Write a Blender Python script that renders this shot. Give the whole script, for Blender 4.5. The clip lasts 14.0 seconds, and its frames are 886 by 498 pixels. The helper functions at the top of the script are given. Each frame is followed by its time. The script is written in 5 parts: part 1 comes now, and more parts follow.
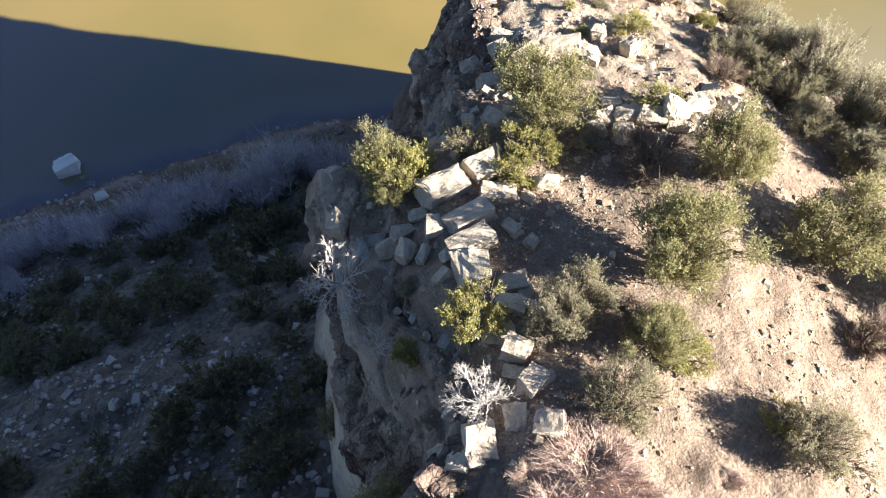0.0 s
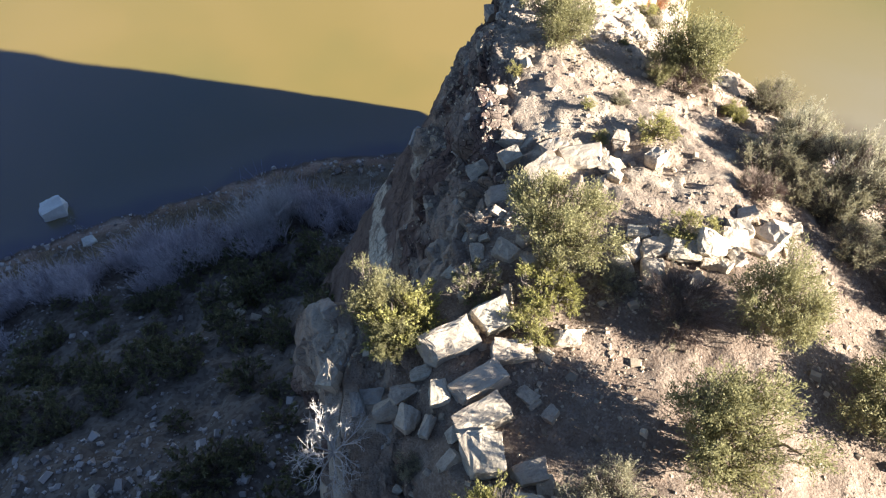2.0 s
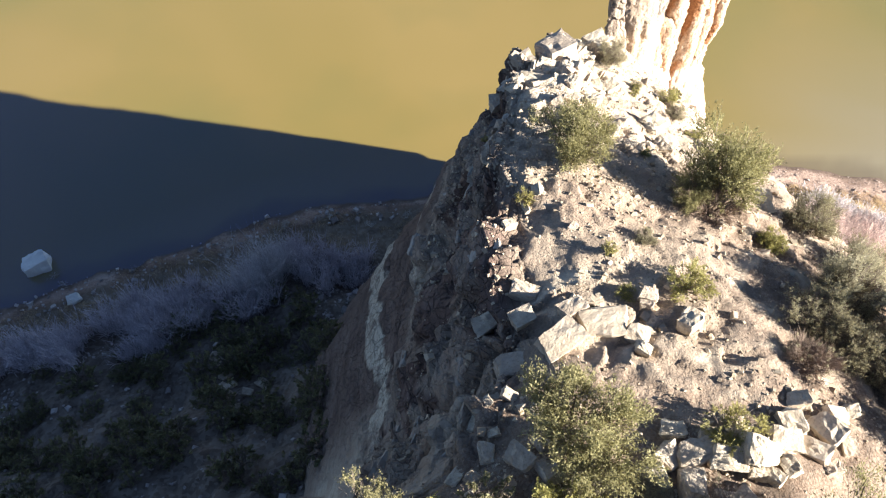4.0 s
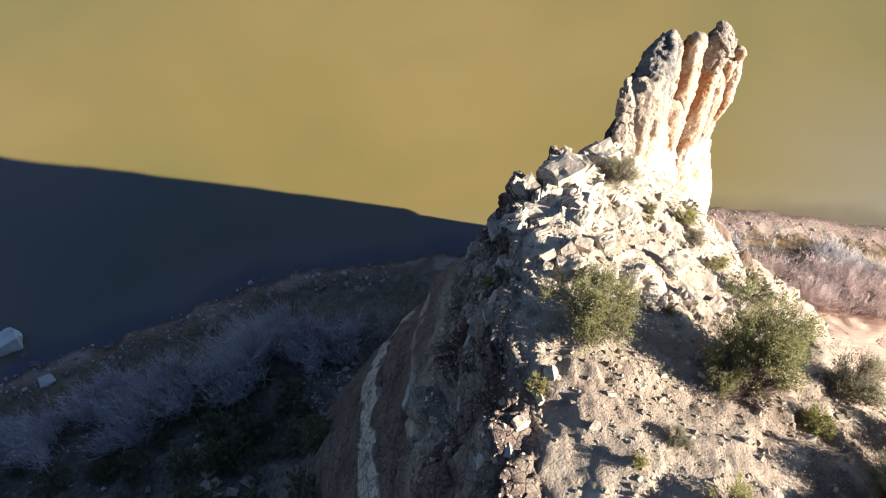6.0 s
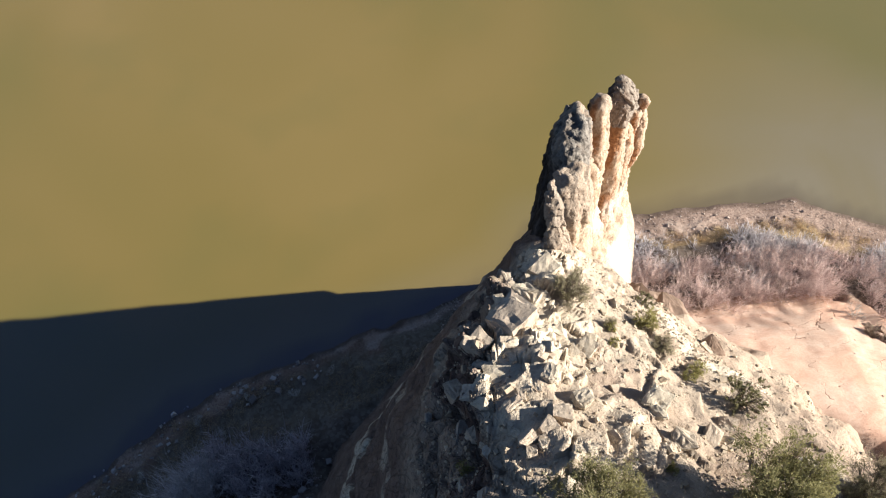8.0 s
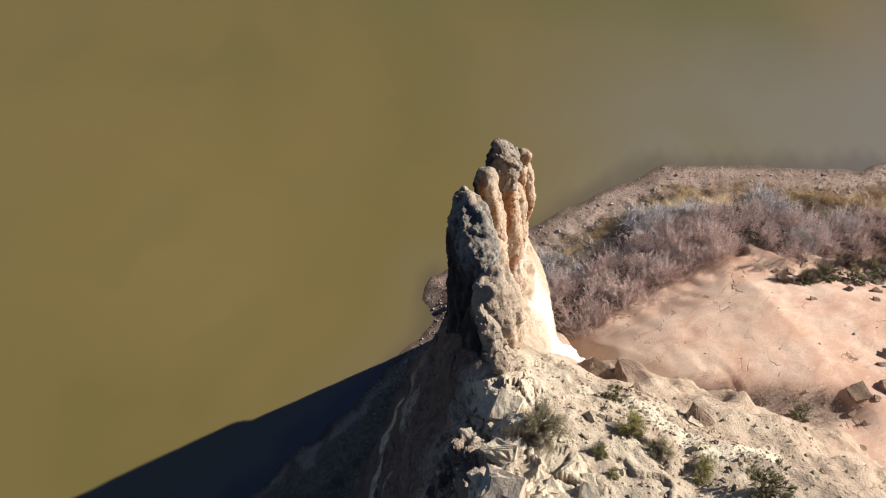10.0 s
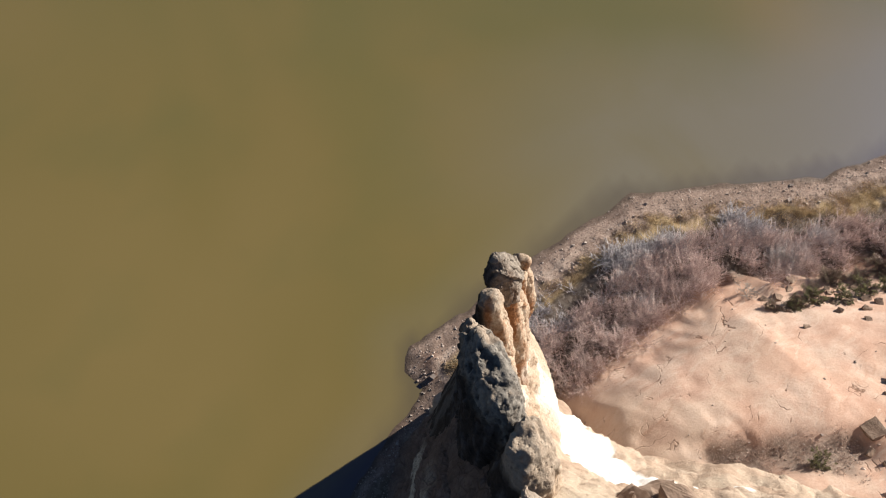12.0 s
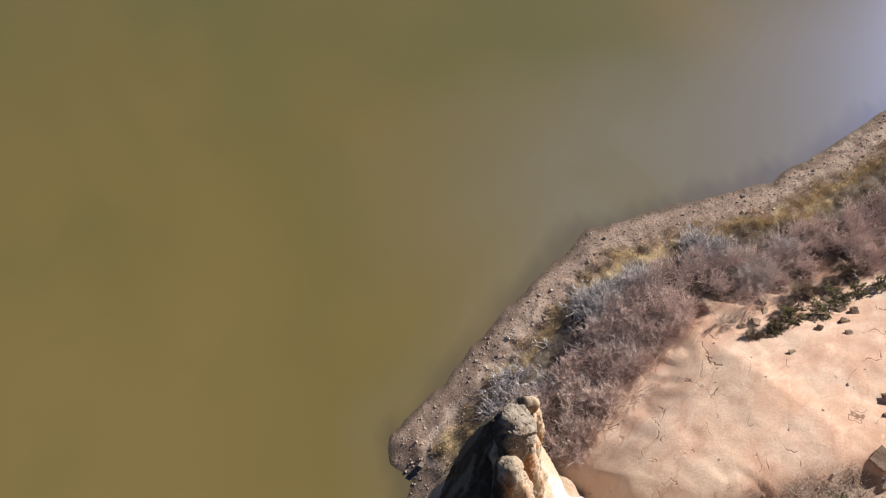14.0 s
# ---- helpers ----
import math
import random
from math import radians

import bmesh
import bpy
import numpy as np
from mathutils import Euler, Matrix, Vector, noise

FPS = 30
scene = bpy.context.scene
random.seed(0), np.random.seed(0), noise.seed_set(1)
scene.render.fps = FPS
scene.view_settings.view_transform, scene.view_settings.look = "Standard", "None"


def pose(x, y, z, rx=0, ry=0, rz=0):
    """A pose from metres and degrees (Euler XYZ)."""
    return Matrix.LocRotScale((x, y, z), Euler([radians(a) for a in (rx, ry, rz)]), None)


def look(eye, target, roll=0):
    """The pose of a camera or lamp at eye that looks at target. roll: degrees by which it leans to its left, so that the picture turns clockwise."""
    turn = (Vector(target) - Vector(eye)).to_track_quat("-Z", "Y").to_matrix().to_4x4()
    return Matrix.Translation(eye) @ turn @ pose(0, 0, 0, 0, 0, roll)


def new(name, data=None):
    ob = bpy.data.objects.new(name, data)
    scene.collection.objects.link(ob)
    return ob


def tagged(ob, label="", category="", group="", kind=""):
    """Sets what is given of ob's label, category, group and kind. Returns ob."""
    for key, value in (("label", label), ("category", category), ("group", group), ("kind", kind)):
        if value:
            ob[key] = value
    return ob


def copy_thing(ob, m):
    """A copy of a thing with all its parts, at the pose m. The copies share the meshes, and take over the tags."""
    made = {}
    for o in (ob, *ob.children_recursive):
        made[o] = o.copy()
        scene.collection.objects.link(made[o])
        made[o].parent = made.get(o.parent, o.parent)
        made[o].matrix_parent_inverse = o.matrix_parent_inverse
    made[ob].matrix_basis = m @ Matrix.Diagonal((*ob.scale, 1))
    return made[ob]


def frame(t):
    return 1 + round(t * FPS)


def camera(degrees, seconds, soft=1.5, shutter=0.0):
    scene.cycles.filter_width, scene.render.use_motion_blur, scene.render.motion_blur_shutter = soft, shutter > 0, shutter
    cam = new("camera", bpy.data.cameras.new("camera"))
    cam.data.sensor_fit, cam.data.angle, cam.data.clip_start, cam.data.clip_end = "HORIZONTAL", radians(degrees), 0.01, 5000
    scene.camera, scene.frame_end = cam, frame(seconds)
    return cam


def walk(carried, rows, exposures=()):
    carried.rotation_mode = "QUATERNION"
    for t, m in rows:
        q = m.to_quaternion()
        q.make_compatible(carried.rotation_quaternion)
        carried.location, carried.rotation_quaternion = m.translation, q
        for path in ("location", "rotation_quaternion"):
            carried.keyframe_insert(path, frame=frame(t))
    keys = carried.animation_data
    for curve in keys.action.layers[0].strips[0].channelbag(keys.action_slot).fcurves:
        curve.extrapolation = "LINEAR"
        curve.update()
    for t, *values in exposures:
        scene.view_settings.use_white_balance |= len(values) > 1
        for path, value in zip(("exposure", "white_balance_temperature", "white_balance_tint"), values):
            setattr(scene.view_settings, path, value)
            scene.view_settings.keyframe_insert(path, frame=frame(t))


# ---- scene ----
cam = camera(61.8, 14.0, 1.2)
EXPOSURES = [(0.0, 2.46), (3.0, 2.42), (6.5, 1.87), (8.0, 1.53), (10.3, 0.98), (14.0, 1.0)]
PATH = [
    (0, (0.086, -0.736, 49.313), (0.074, 0.329, 47.62), -0.6),
    (0.5, (0.037, 0.291, 49.327), (0.026, 1.356, 47.634), -0.5),
    (1, (0.013, 1.396, 49.346), (0.002, 2.461, 47.653), -0.5),
    (1.5, (-0.048, 2.522, 49.369), (-0.059, 3.588, 47.677), -0.4),
    (2, (-0.088, 3.77, 49.376), (-0.099, 4.833, 47.682), -0.4),
    (2.5, (-0.093, 5.076, 49.365), (-0.107, 6.136, 47.669), -0.6),
    (3, (-0.103, 6.419, 49.361), (-0.119, 7.476, 47.664), -0.7),
    (3.2, (-0.117, 6.976, 49.377), (-0.133, 8.03, 47.677), -0.8),
    (5.3, (-0.203, 12.848, 49.792), (-0.205, 13.894, 48.087), -0.9),
    (5.5, (-0.271, 13.461, 49.797), (-0.266, 14.506, 48.092), -0.8),
    (6, (-0.348, 15.053, 49.876), (-0.332, 16.092, 48.167), -0.9),
    (6.5, (-0.375, 16.597, 49.942), (-0.323, 17.632, 48.232), -1.1),
    (7, (-0.41, 18.181, 50.045), (-0.318, 19.209, 48.332), -1.4),
    (7.5, (-0.431, 19.793, 50.07), (-0.257, 20.806, 48.354), -1.8),
    (8, (-0.433, 21.414, 50.188), (-0.174, 22.398, 48.467), -2.2),
    (8.2, (-0.405, 22.042, 50.213), (-0.11, 23.013, 48.49), -2.4),
    (10.3, (1.253, 28.313, 49.239), (1.833, 29.127, 47.507), -4.4),
    (10.5, (1.428, 28.902, 49.213), (2.02, 29.705, 47.479), -4.3),
    (11, (1.924, 30.292, 49.175), (2.544, 31.07, 47.439), -4.2),
    (11.5, (2.517, 31.606, 49.237), (3.157, 32.362, 47.5), -4.2),
    (12, (3.179, 32.979, 49.291), (3.842, 33.708, 47.551), -4.2),
    (12.5, (3.995, 34.308, 49.353), (4.669, 35.02, 47.609), -4.2),
    (13, (4.865, 35.65, 49.397), (5.563, 36.331, 47.65), -4.2),
    (13.5, (5.811, 37.004, 49.43), (6.538, 37.642, 47.679), -4.3),
    (14, (6.936, 38.378, 49.468), (7.697, 38.956, 47.71), -4.4),
]
walk(cam, [(t, look(eye, target, roll)) for t, eye, target, roll in PATH], EXPOSURES)

# ---- world, sun ----
SUN_AZ, SUN_EL = radians(-15.3), radians(20.75)      # azimuth measured from +x towards +y
SUN_DIR = Vector((math.cos(SUN_AZ) * math.cos(SUN_EL), math.sin(SUN_AZ) * math.cos(SUN_EL), math.sin(SUN_EL)))
world = bpy.data.worlds.new("sky")
scene.world = world
world.use_nodes = True
wn = world.node_tree.nodes
sky = wn.new("ShaderNodeTexSky")
sky.sky_type, sky.sun_disc = "NISHITA", False
sky.sun_elevation = SUN_EL
sky.sun_rotation = math.pi / 2 - SUN_AZ
sky.altitude, sky.air_density, sky.dust_density, sky.ozone_density = 1500, 0.75, 0.4, 2.4
wn["Background"].inputs["Strength"].default_value = 0.038
world.node_tree.links.new(sky.outputs["Color"], wn["Background"].inputs["Color"])

sun_data = bpy.data.lights.new("sun", "SUN")
sun_data.energy, sun_data.angle, sun_data.color = 5.0, radians(0.55), (1.0, 0.93, 0.82)
sun = new("sun", sun_data)
sun.matrix_world = look((60, -15, 60), Vector((60, -15, 60)) - SUN_DIR)

# ---- numeric noise ----


def lattice(ix, iy, iz, seed):
    """A random value in 0..1 for each whole-numbered place."""
    h = (ix * 374761393 + iy * 668265263 + iz * 2147483647 + seed * 1274126177) & 0xFFFFFFFF
    h = ((h ^ (h >> 13)) * 1274126177) & 0xFFFFFFFF
    h = ((h ^ (h >> 15)) * 2246822519) & 0xFFFFFFFF
    return ((h ^ (h >> 16)) & 0xFFFFFF) / float(0x1000000)


def vnoise(p, seed=0):
    """Smooth noise in -1..1 at the places p (n x 3)."""
    i = np.floor(p).astype(np.int64)
    f = p - i
    f = f * f * f * (f * (f * 6 - 15) + 10)
    out = 0.0
    for dx in (0, 1):
        for dy in (0, 1):
            for dz in (0, 1):
                w = (f[:, 0] if dx else 1 - f[:, 0]) * (f[:, 1] if dy else 1 - f[:, 1]) * (f[:, 2] if dz else 1 - f[:, 2])
                out = out + w * lattice(i[:, 0] + dx, i[:, 1] + dy, i[:, 2] + dz, seed)
    return out * 2 - 1


def fbm(p, octaves=4, seed=0, gain=0.5):
    total, amp, q = 0.0, 1.0, np.array(p, float)
    for k in range(octaves):
        total = total + amp * vnoise(q, seed + k)
        q = q * 2.03 + 7.1
        amp *= gain
    return total


def cells(p, seed=0):
    """Broken-rock pattern: each piece's own tilted face, the distance to its border, and a random value for it."""
    i = np.floor(p).astype(np.int64)
    best = np.full(len(p), 9.0)
    second = np.full(len(p), 9.0)
    ident = np.zeros(len(p))
    rel = np.zeros(p.shape)
    for dx in (-1, 0, 1):
        for dy in (-1, 0, 1):
            for dz in (-1, 0, 1):
                c = i + np.array((dx, dy, dz))
                s = np.stack([c[:, k] + lattice(c[:, 0], c[:, 1], c[:, 2], seed + 11 * k) for k in range(3)], 1)
                d = np.sqrt(((p - s) ** 2).sum(1))
                r = lattice(c[:, 0], c[:, 1], c[:, 2], seed + 77)
                near = d < best
                second = np.where(near, best, np.minimum(second, d))
                ident = np.where(near, r, ident)
                rel = np.where(near[:, None], p - s, rel)
                best = np.where(near, d, best)
    tilt = np.stack([lattice((ident * 9973).astype(np.int64), np.full(len(p), k), np.zeros(len(p), np.int64), seed + 5) for k in range(3)], 1) * 2 - 1
    return (rel * tilt).sum(1), second - best, ident


def smooth(a, b, v):
    w = np.clip((v - a) / (b - a), 0, 1)
    return w * w * (3 - 2 * w)


def fast_mesh(name, verts, faces, shade=True):
    """A mesh from arrays of places and of equal-sized faces."""
    verts, faces = np.asarray(verts, np.float32), np.asarray(faces, np.int32)
    me = bpy.data.meshes.new(name)
    n, k = faces.shape
    me.vertices.add(len(verts))
    me.vertices.foreach_set("co", verts.ravel())
    me.loops.add(n * k)
    me.loops.foreach_set("vertex_index", faces.ravel())
    me.polygons.add(n)
    me.polygons.foreach_set("loop_start", np.arange(0, n * k, k, dtype=np.int32))
    me.polygons.foreach_set("use_smooth", np.broadcast_to(np.asarray(shade, bool), (n,)).copy())
    me.update(calc_edges=True)
    me.validate()
    return me


def grid_faces(rows, cols, closed=False):
    a = np.arange(rows * cols).reshape(rows, cols)
    if closed:
        a = np.concatenate([a, a[:, :1]], 1)
    return np.stack([a[:-1, :-1].ravel(), a[:-1, 1:].ravel(), a[1:, 1:].ravel(), a[1:, :-1].ravel()], 1)


def grid_normals(P):
    du = np.gradient(P, axis=1)
    dv = np.gradient(P, axis=0)
    n = np.cross(du, dv)
    return n / np.maximum(np.linalg.norm(n, axis=2, keepdims=True), 1e-9)


def paint(me, name, rgb):
    """Where each mineral or soil lies, kept on the mesh's points."""
    layer = me.attributes.new(name, "FLOAT_COLOR", "POINT")
    layer.data.foreach_set("color", np.concatenate([rgb, np.ones((len(rgb), 1))], 1).astype(np.float32).ravel())


def part(name, me, material, parent, label=""):
    if isinstance(me, bmesh.types.BMesh):
        bm, me = me, bpy.data.meshes.new(name)
        bm.to_mesh(me)
        bm.free()
    if material and not me.materials:
        me.materials.append(material)
    ob = new(name, me)
    ob.parent = parent
    return tagged(ob, label)


# ---- materials ----


class Mat:
    """A small node-graph writer."""

    def __init__(self, name):
        self.m = bpy.data.materials.new(name)
        self.m.use_nodes = True
        self.nt = self.m.node_tree
        self.n = self.nt.nodes
        self.bsdf = self.n["Principled BSDF"]

    def put(self, socket, v):
        if isinstance(v, bpy.types.NodeSocket):
            self.nt.links.new(v, socket)
        elif isinstance(v, (tuple, list)) and len(v) == 3 and socket.type == "RGBA":
            socket.default_value = (*v, 1)
        else:
            socket.default_value = v

    def coords(self, scale=(1, 1, 1), obj=False):
        t = self.n.new("ShaderNodeTexCoord")
        m = self.n.new("ShaderNodeMapping")
        m.inputs["Scale"].default_value = scale
        self.nt.links.new(t.outputs["Object"], m.inputs["Vector"])
        return m.outputs["Vector"]

    def noise(self, scale, detail=4, rough=0.55, vec=None, dist=0.0):
        t = self.n.new("ShaderNodeTexNoise")
        self.put(t.inputs["Vector"], vec or self.coords())
        t.inputs["Scale"].default_value, t.inputs["Detail"].default_value = scale, detail
        t.inputs["Roughness"].default_value, t.inputs["Distortion"].default_value = rough, dist
        return t.outputs["Fac"]

    def voronoi(self, scale, feature="F1", vec=None, out="Distance"):
        t = self.n.new("ShaderNodeTexVoronoi")
        t.feature = feature
        self.put(t.inputs["Vector"], vec or self.coords())
        t.inputs["Scale"].default_value = scale
        return t.outputs[out]

    def ramp(self, v, *stops):
        r = self.n.new("ShaderNodeValToRGB")
        e = r.color_ramp.elements
        while len(e) < len(stops):
            e.new(0.5)
        for k, (pos, c) in enumerate(stops):
            c = (c, c, c) if isinstance(c, (int, float)) else c
            e[k].position, e[k].color = pos, (*c, 1)
        self.put(r.inputs["Fac"], v)
        return r.outputs["Color"]

    def mix(self, f, a, b, kind="MIX"):
        x = self.n.new("ShaderNodeMix")
        x.data_type, x.blend_type = "RGBA", kind
        self.put(x.inputs["Factor"], f)
        self.put(x.inputs[6], a)
        self.put(x.inputs[7], b)
        return x.outputs[2]

    def math(self, op, a, b=0.0):
        x = self.n.new("ShaderNodeMath")
        x.operation = op
        self.put(x.inputs[0], a)
        self.put(x.inputs[1], b)
        return x.outputs[0]

    def attr(self, name):
        a = self.n.new("ShaderNodeAttribute")
        a.attribute_name = name
        s = self.n.new("ShaderNodeSeparateColor")
        self.nt.links.new(a.outputs["Color"], s.inputs["Color"])
        return s.outputs["Red"], s.outputs["Green"], s.outputs["Blue"]

    def up(self):
        g = self.n.new("ShaderNodeNewGeometry")
        s = self.n.new("ShaderNodeSeparateXYZ")
        self.nt.links.new(g.outputs["Normal"], s.inputs["Vector"])
        return s.outputs["Z"]

    def island(self):
        return self.n.new("ShaderNodeNewGeometry").outputs["Random Per Island"]

    def each(self):
        return self.n.new("ShaderNodeObjectInfo").outputs["Random"]

    def bump(self, height, strength=0.5, distance=0.05, after=None):
        b = self.n.new("ShaderNodeBump")
        b.inputs["Strength"].default_value, b.inputs["Distance"].default_value = strength, distance
        self.put(b.inputs["Height"], height)
        if after:
            self.nt.links.new(after, b.inputs["Normal"])
        return b.outputs["Normal"]

    def done(self, color, rough=0.9, normal=None, spec=0.2, **more):
        self.put(self.bsdf.inputs["Base Color"], color)
        self.put(self.bsdf.inputs["Roughness"], rough)
        self.put(self.bsdf.inputs["Specular IOR Level"], spec)
        if normal:
            self.nt.links.new(normal, self.bsdf.inputs["Normal"])
        for key, v in more.items():
            self.put(self.bsdf.inputs[key.replace("_", " ")], v)
        return self.m


def make_ridge_rock():
    """Pale broken sandstone with pink soil on its flats; red: white mineral, green: brown of the varnished slab and
    wall, the wall's shade painted in, blue: soil.
    """
    g = Mat("ridge_sandstone")
    white, brown, soil = g.attr("minerals")
    big = g.noise(0.35, 5, 0.6)
    mid = g.noise(2.2, 6, 0.62)
    fine = g.noise(16, 4, 0.6)
    rock = g.ramp(mid, (0.28, (0.30, 0.245, 0.19)), (0.42, (0.46, 0.385, 0.30)), (0.58, (0.57, 0.49, 0.385)), (0.8, (0.45, 0.35, 0.265)))
    rock = g.mix(g.ramp(big, (0.42, 0.0), (0.62, 0.6)), rock, (0.34, 0.244, 0.185))
    rock = g.mix(g.ramp(fine, (0.55, 0.0), (0.72, 0.22)), rock, (0.17, 0.14, 0.115))
    lichen = g.noise(5.5, 5, 0.7)
    rock = g.mix(g.math("MULTIPLY", g.ramp(lichen, (0.54, 0.0), (0.64, 0.7)), g.math("ADD", brown, 0.15)), rock, (0.26, 0.30, 0.28))
    earth = g.ramp(g.noise(3.0, 6, 0.65), (0.3, (0.155, 0.105, 0.078)), (0.5, (0.235, 0.171, 0.128)), (0.7, (0.295, 0.232, 0.18)))
    grit = g.voronoi(22, out="Color")
    earth = g.mix(0.35, earth, g.ramp(grit, (0.2, (0.13, 0.09, 0.07)), (0.8, (0.42, 0.35, 0.28))))
    dark = g.noise(1.1, 4, 0.6)
    earth = g.mix(g.ramp(dark, (0.48, 0.0), (0.62, 0.5)), earth, (0.18, 0.13, 0.098))
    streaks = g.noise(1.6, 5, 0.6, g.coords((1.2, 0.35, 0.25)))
    varnish_shade = g.ramp(streaks, (0.3, (0.088, 0.060, 0.051)), (0.5, (0.15, 0.102, 0.086)), (0.75, (0.215, 0.162, 0.142)))
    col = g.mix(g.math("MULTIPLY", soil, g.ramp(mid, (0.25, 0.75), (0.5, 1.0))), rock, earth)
    col = g.mix(brown, col, varnish_shade)
    slick, salt, _ = g.attr("slickrock")
    tan = g.ramp(g.noise(0.8, 7, 0.65, g.coords((1, 0.5, 0.8)), 0.5), (0.34, (0.30, 0.215, 0.158)), (0.5, (0.40, 0.30, 0.228)), (0.66, (0.46, 0.365, 0.285)))
    tan = g.mix(g.ramp(fine, (0.55, 0.0), (0.75, 0.4)), tan, (0.20, 0.14, 0.11))
    col = g.mix(slick, col, tan)
    pale = g.ramp(fine, (0.3, (0.50, 0.425, 0.325)), (0.6, (0.63, 0.565, 0.455)))
    col = g.mix(g.math("MULTIPLY", white, g.ramp(g.noise(1.5, 6, 0.7), (0.36, 0.25), (0.50, 1.0))), col, pale)
    col = g.mix(salt, col, g.ramp(fine, (0.3, (0.66, 0.63, 0.59)), (0.6, (0.78, 0.765, 0.74))))
    joints = g.ramp(g.voronoi(1.5, "DISTANCE_TO_EDGE", g.coords((1, 1, 0.45))), (0.0, 0.0), (0.05, 1.0))
    seams = g.ramp(g.voronoi(3.6, "DISTANCE_TO_EDGE", g.coords((0.7, 0.7, 1.2))), (0.0, 0.0), (0.05, 1.0))
    joints = g.math("MULTIPLY", joints, seams)
    bare = g.math("MULTIPLY", brown, g.math("SUBTRACT", 1.0, slick))
    col = g.mix(g.math("MULTIPLY", g.math("SUBTRACT", 1.0, joints), g.math("MULTIPLY", bare, 0.55)), col, (0.09, 0.07, 0.06))
    height = g.math("ADD", g.math("MULTIPLY", mid, 0.7), g.math("MULTIPLY", fine, 0.3))
    height = g.math("ADD", height, g.math("MULTIPLY", g.math("MULTIPLY", joints, bare), 0.5))
    nrm = g.bump(height, 0.9, 0.15)
    nrm = g.bump(g.voronoi(9, "DISTANCE_TO_EDGE"), 0.22, 0.05, nrm)
    nrm = g.bump(g.noise(6.5, 5, 0.7), 0.7, 0.10, nrm)
    return g.done(col, 0.92, nrm, 0.15)


def make_spire_rock():
    """Cream sandstone, orange-brown stains run down it, grey pocked crust; red: grey crust, green: varnished faces away
    from the sun with their shade painted in, blue: white foot.
    """
    g = Mat("spire_sandstone")
    crust, brown, foot = g.attr("minerals")
    stain_shade, hole, _ = g.attr("stains")
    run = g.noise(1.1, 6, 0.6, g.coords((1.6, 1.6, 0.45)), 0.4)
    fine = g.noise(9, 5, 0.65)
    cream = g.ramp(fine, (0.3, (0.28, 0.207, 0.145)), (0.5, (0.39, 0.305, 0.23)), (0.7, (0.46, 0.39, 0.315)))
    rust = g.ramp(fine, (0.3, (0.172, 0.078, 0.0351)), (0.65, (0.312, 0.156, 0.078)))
    # rust runs, strongest where grooves and painted side shade call for it
    col = g.mix(g.math("MULTIPLY", g.ramp(run, (0.38, 0.0), (0.56, 1.0)), g.math("ADD", stain_shade, 0.12)), cream, rust)
    grey = g.ramp(g.noise(5, 6, 0.7), (0.32, (0.05, 0.045, 0.042)), (0.46, (0.15, 0.135, 0.12)), (0.7, (0.28, 0.255, 0.225)))
    col = g.mix(crust, col, grey)
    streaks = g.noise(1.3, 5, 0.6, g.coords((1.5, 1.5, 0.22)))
    # streaked dark coat, lowered further to hold the sunless side's shade
    varnish_shade = g.ramp(streaks, (0.32, (0.022, 0.018, 0.016)), (0.52, (0.038, 0.030, 0.026)), (0.66, (0.08, 0.072, 0.072)))
    col = g.mix(brown, col, varnish_shade)
    # pit hollows are coloured dark for the shade inside them
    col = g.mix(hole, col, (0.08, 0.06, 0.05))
    col = g.mix(foot, col, g.ramp(fine, (0.3, (0.515, 0.468, 0.398)), (0.6, (0.608, 0.577, 0.53))))
    pits = g.ramp(g.voronoi(5.5), (0.10, 0.0), (0.32, 1.0))
    nrm = g.bump(fine, 0.6, 0.10)
    nrm = g.bump(pits, 0.45, 0.12, nrm)
    return g.done(col, 0.93, nrm, 0.12)


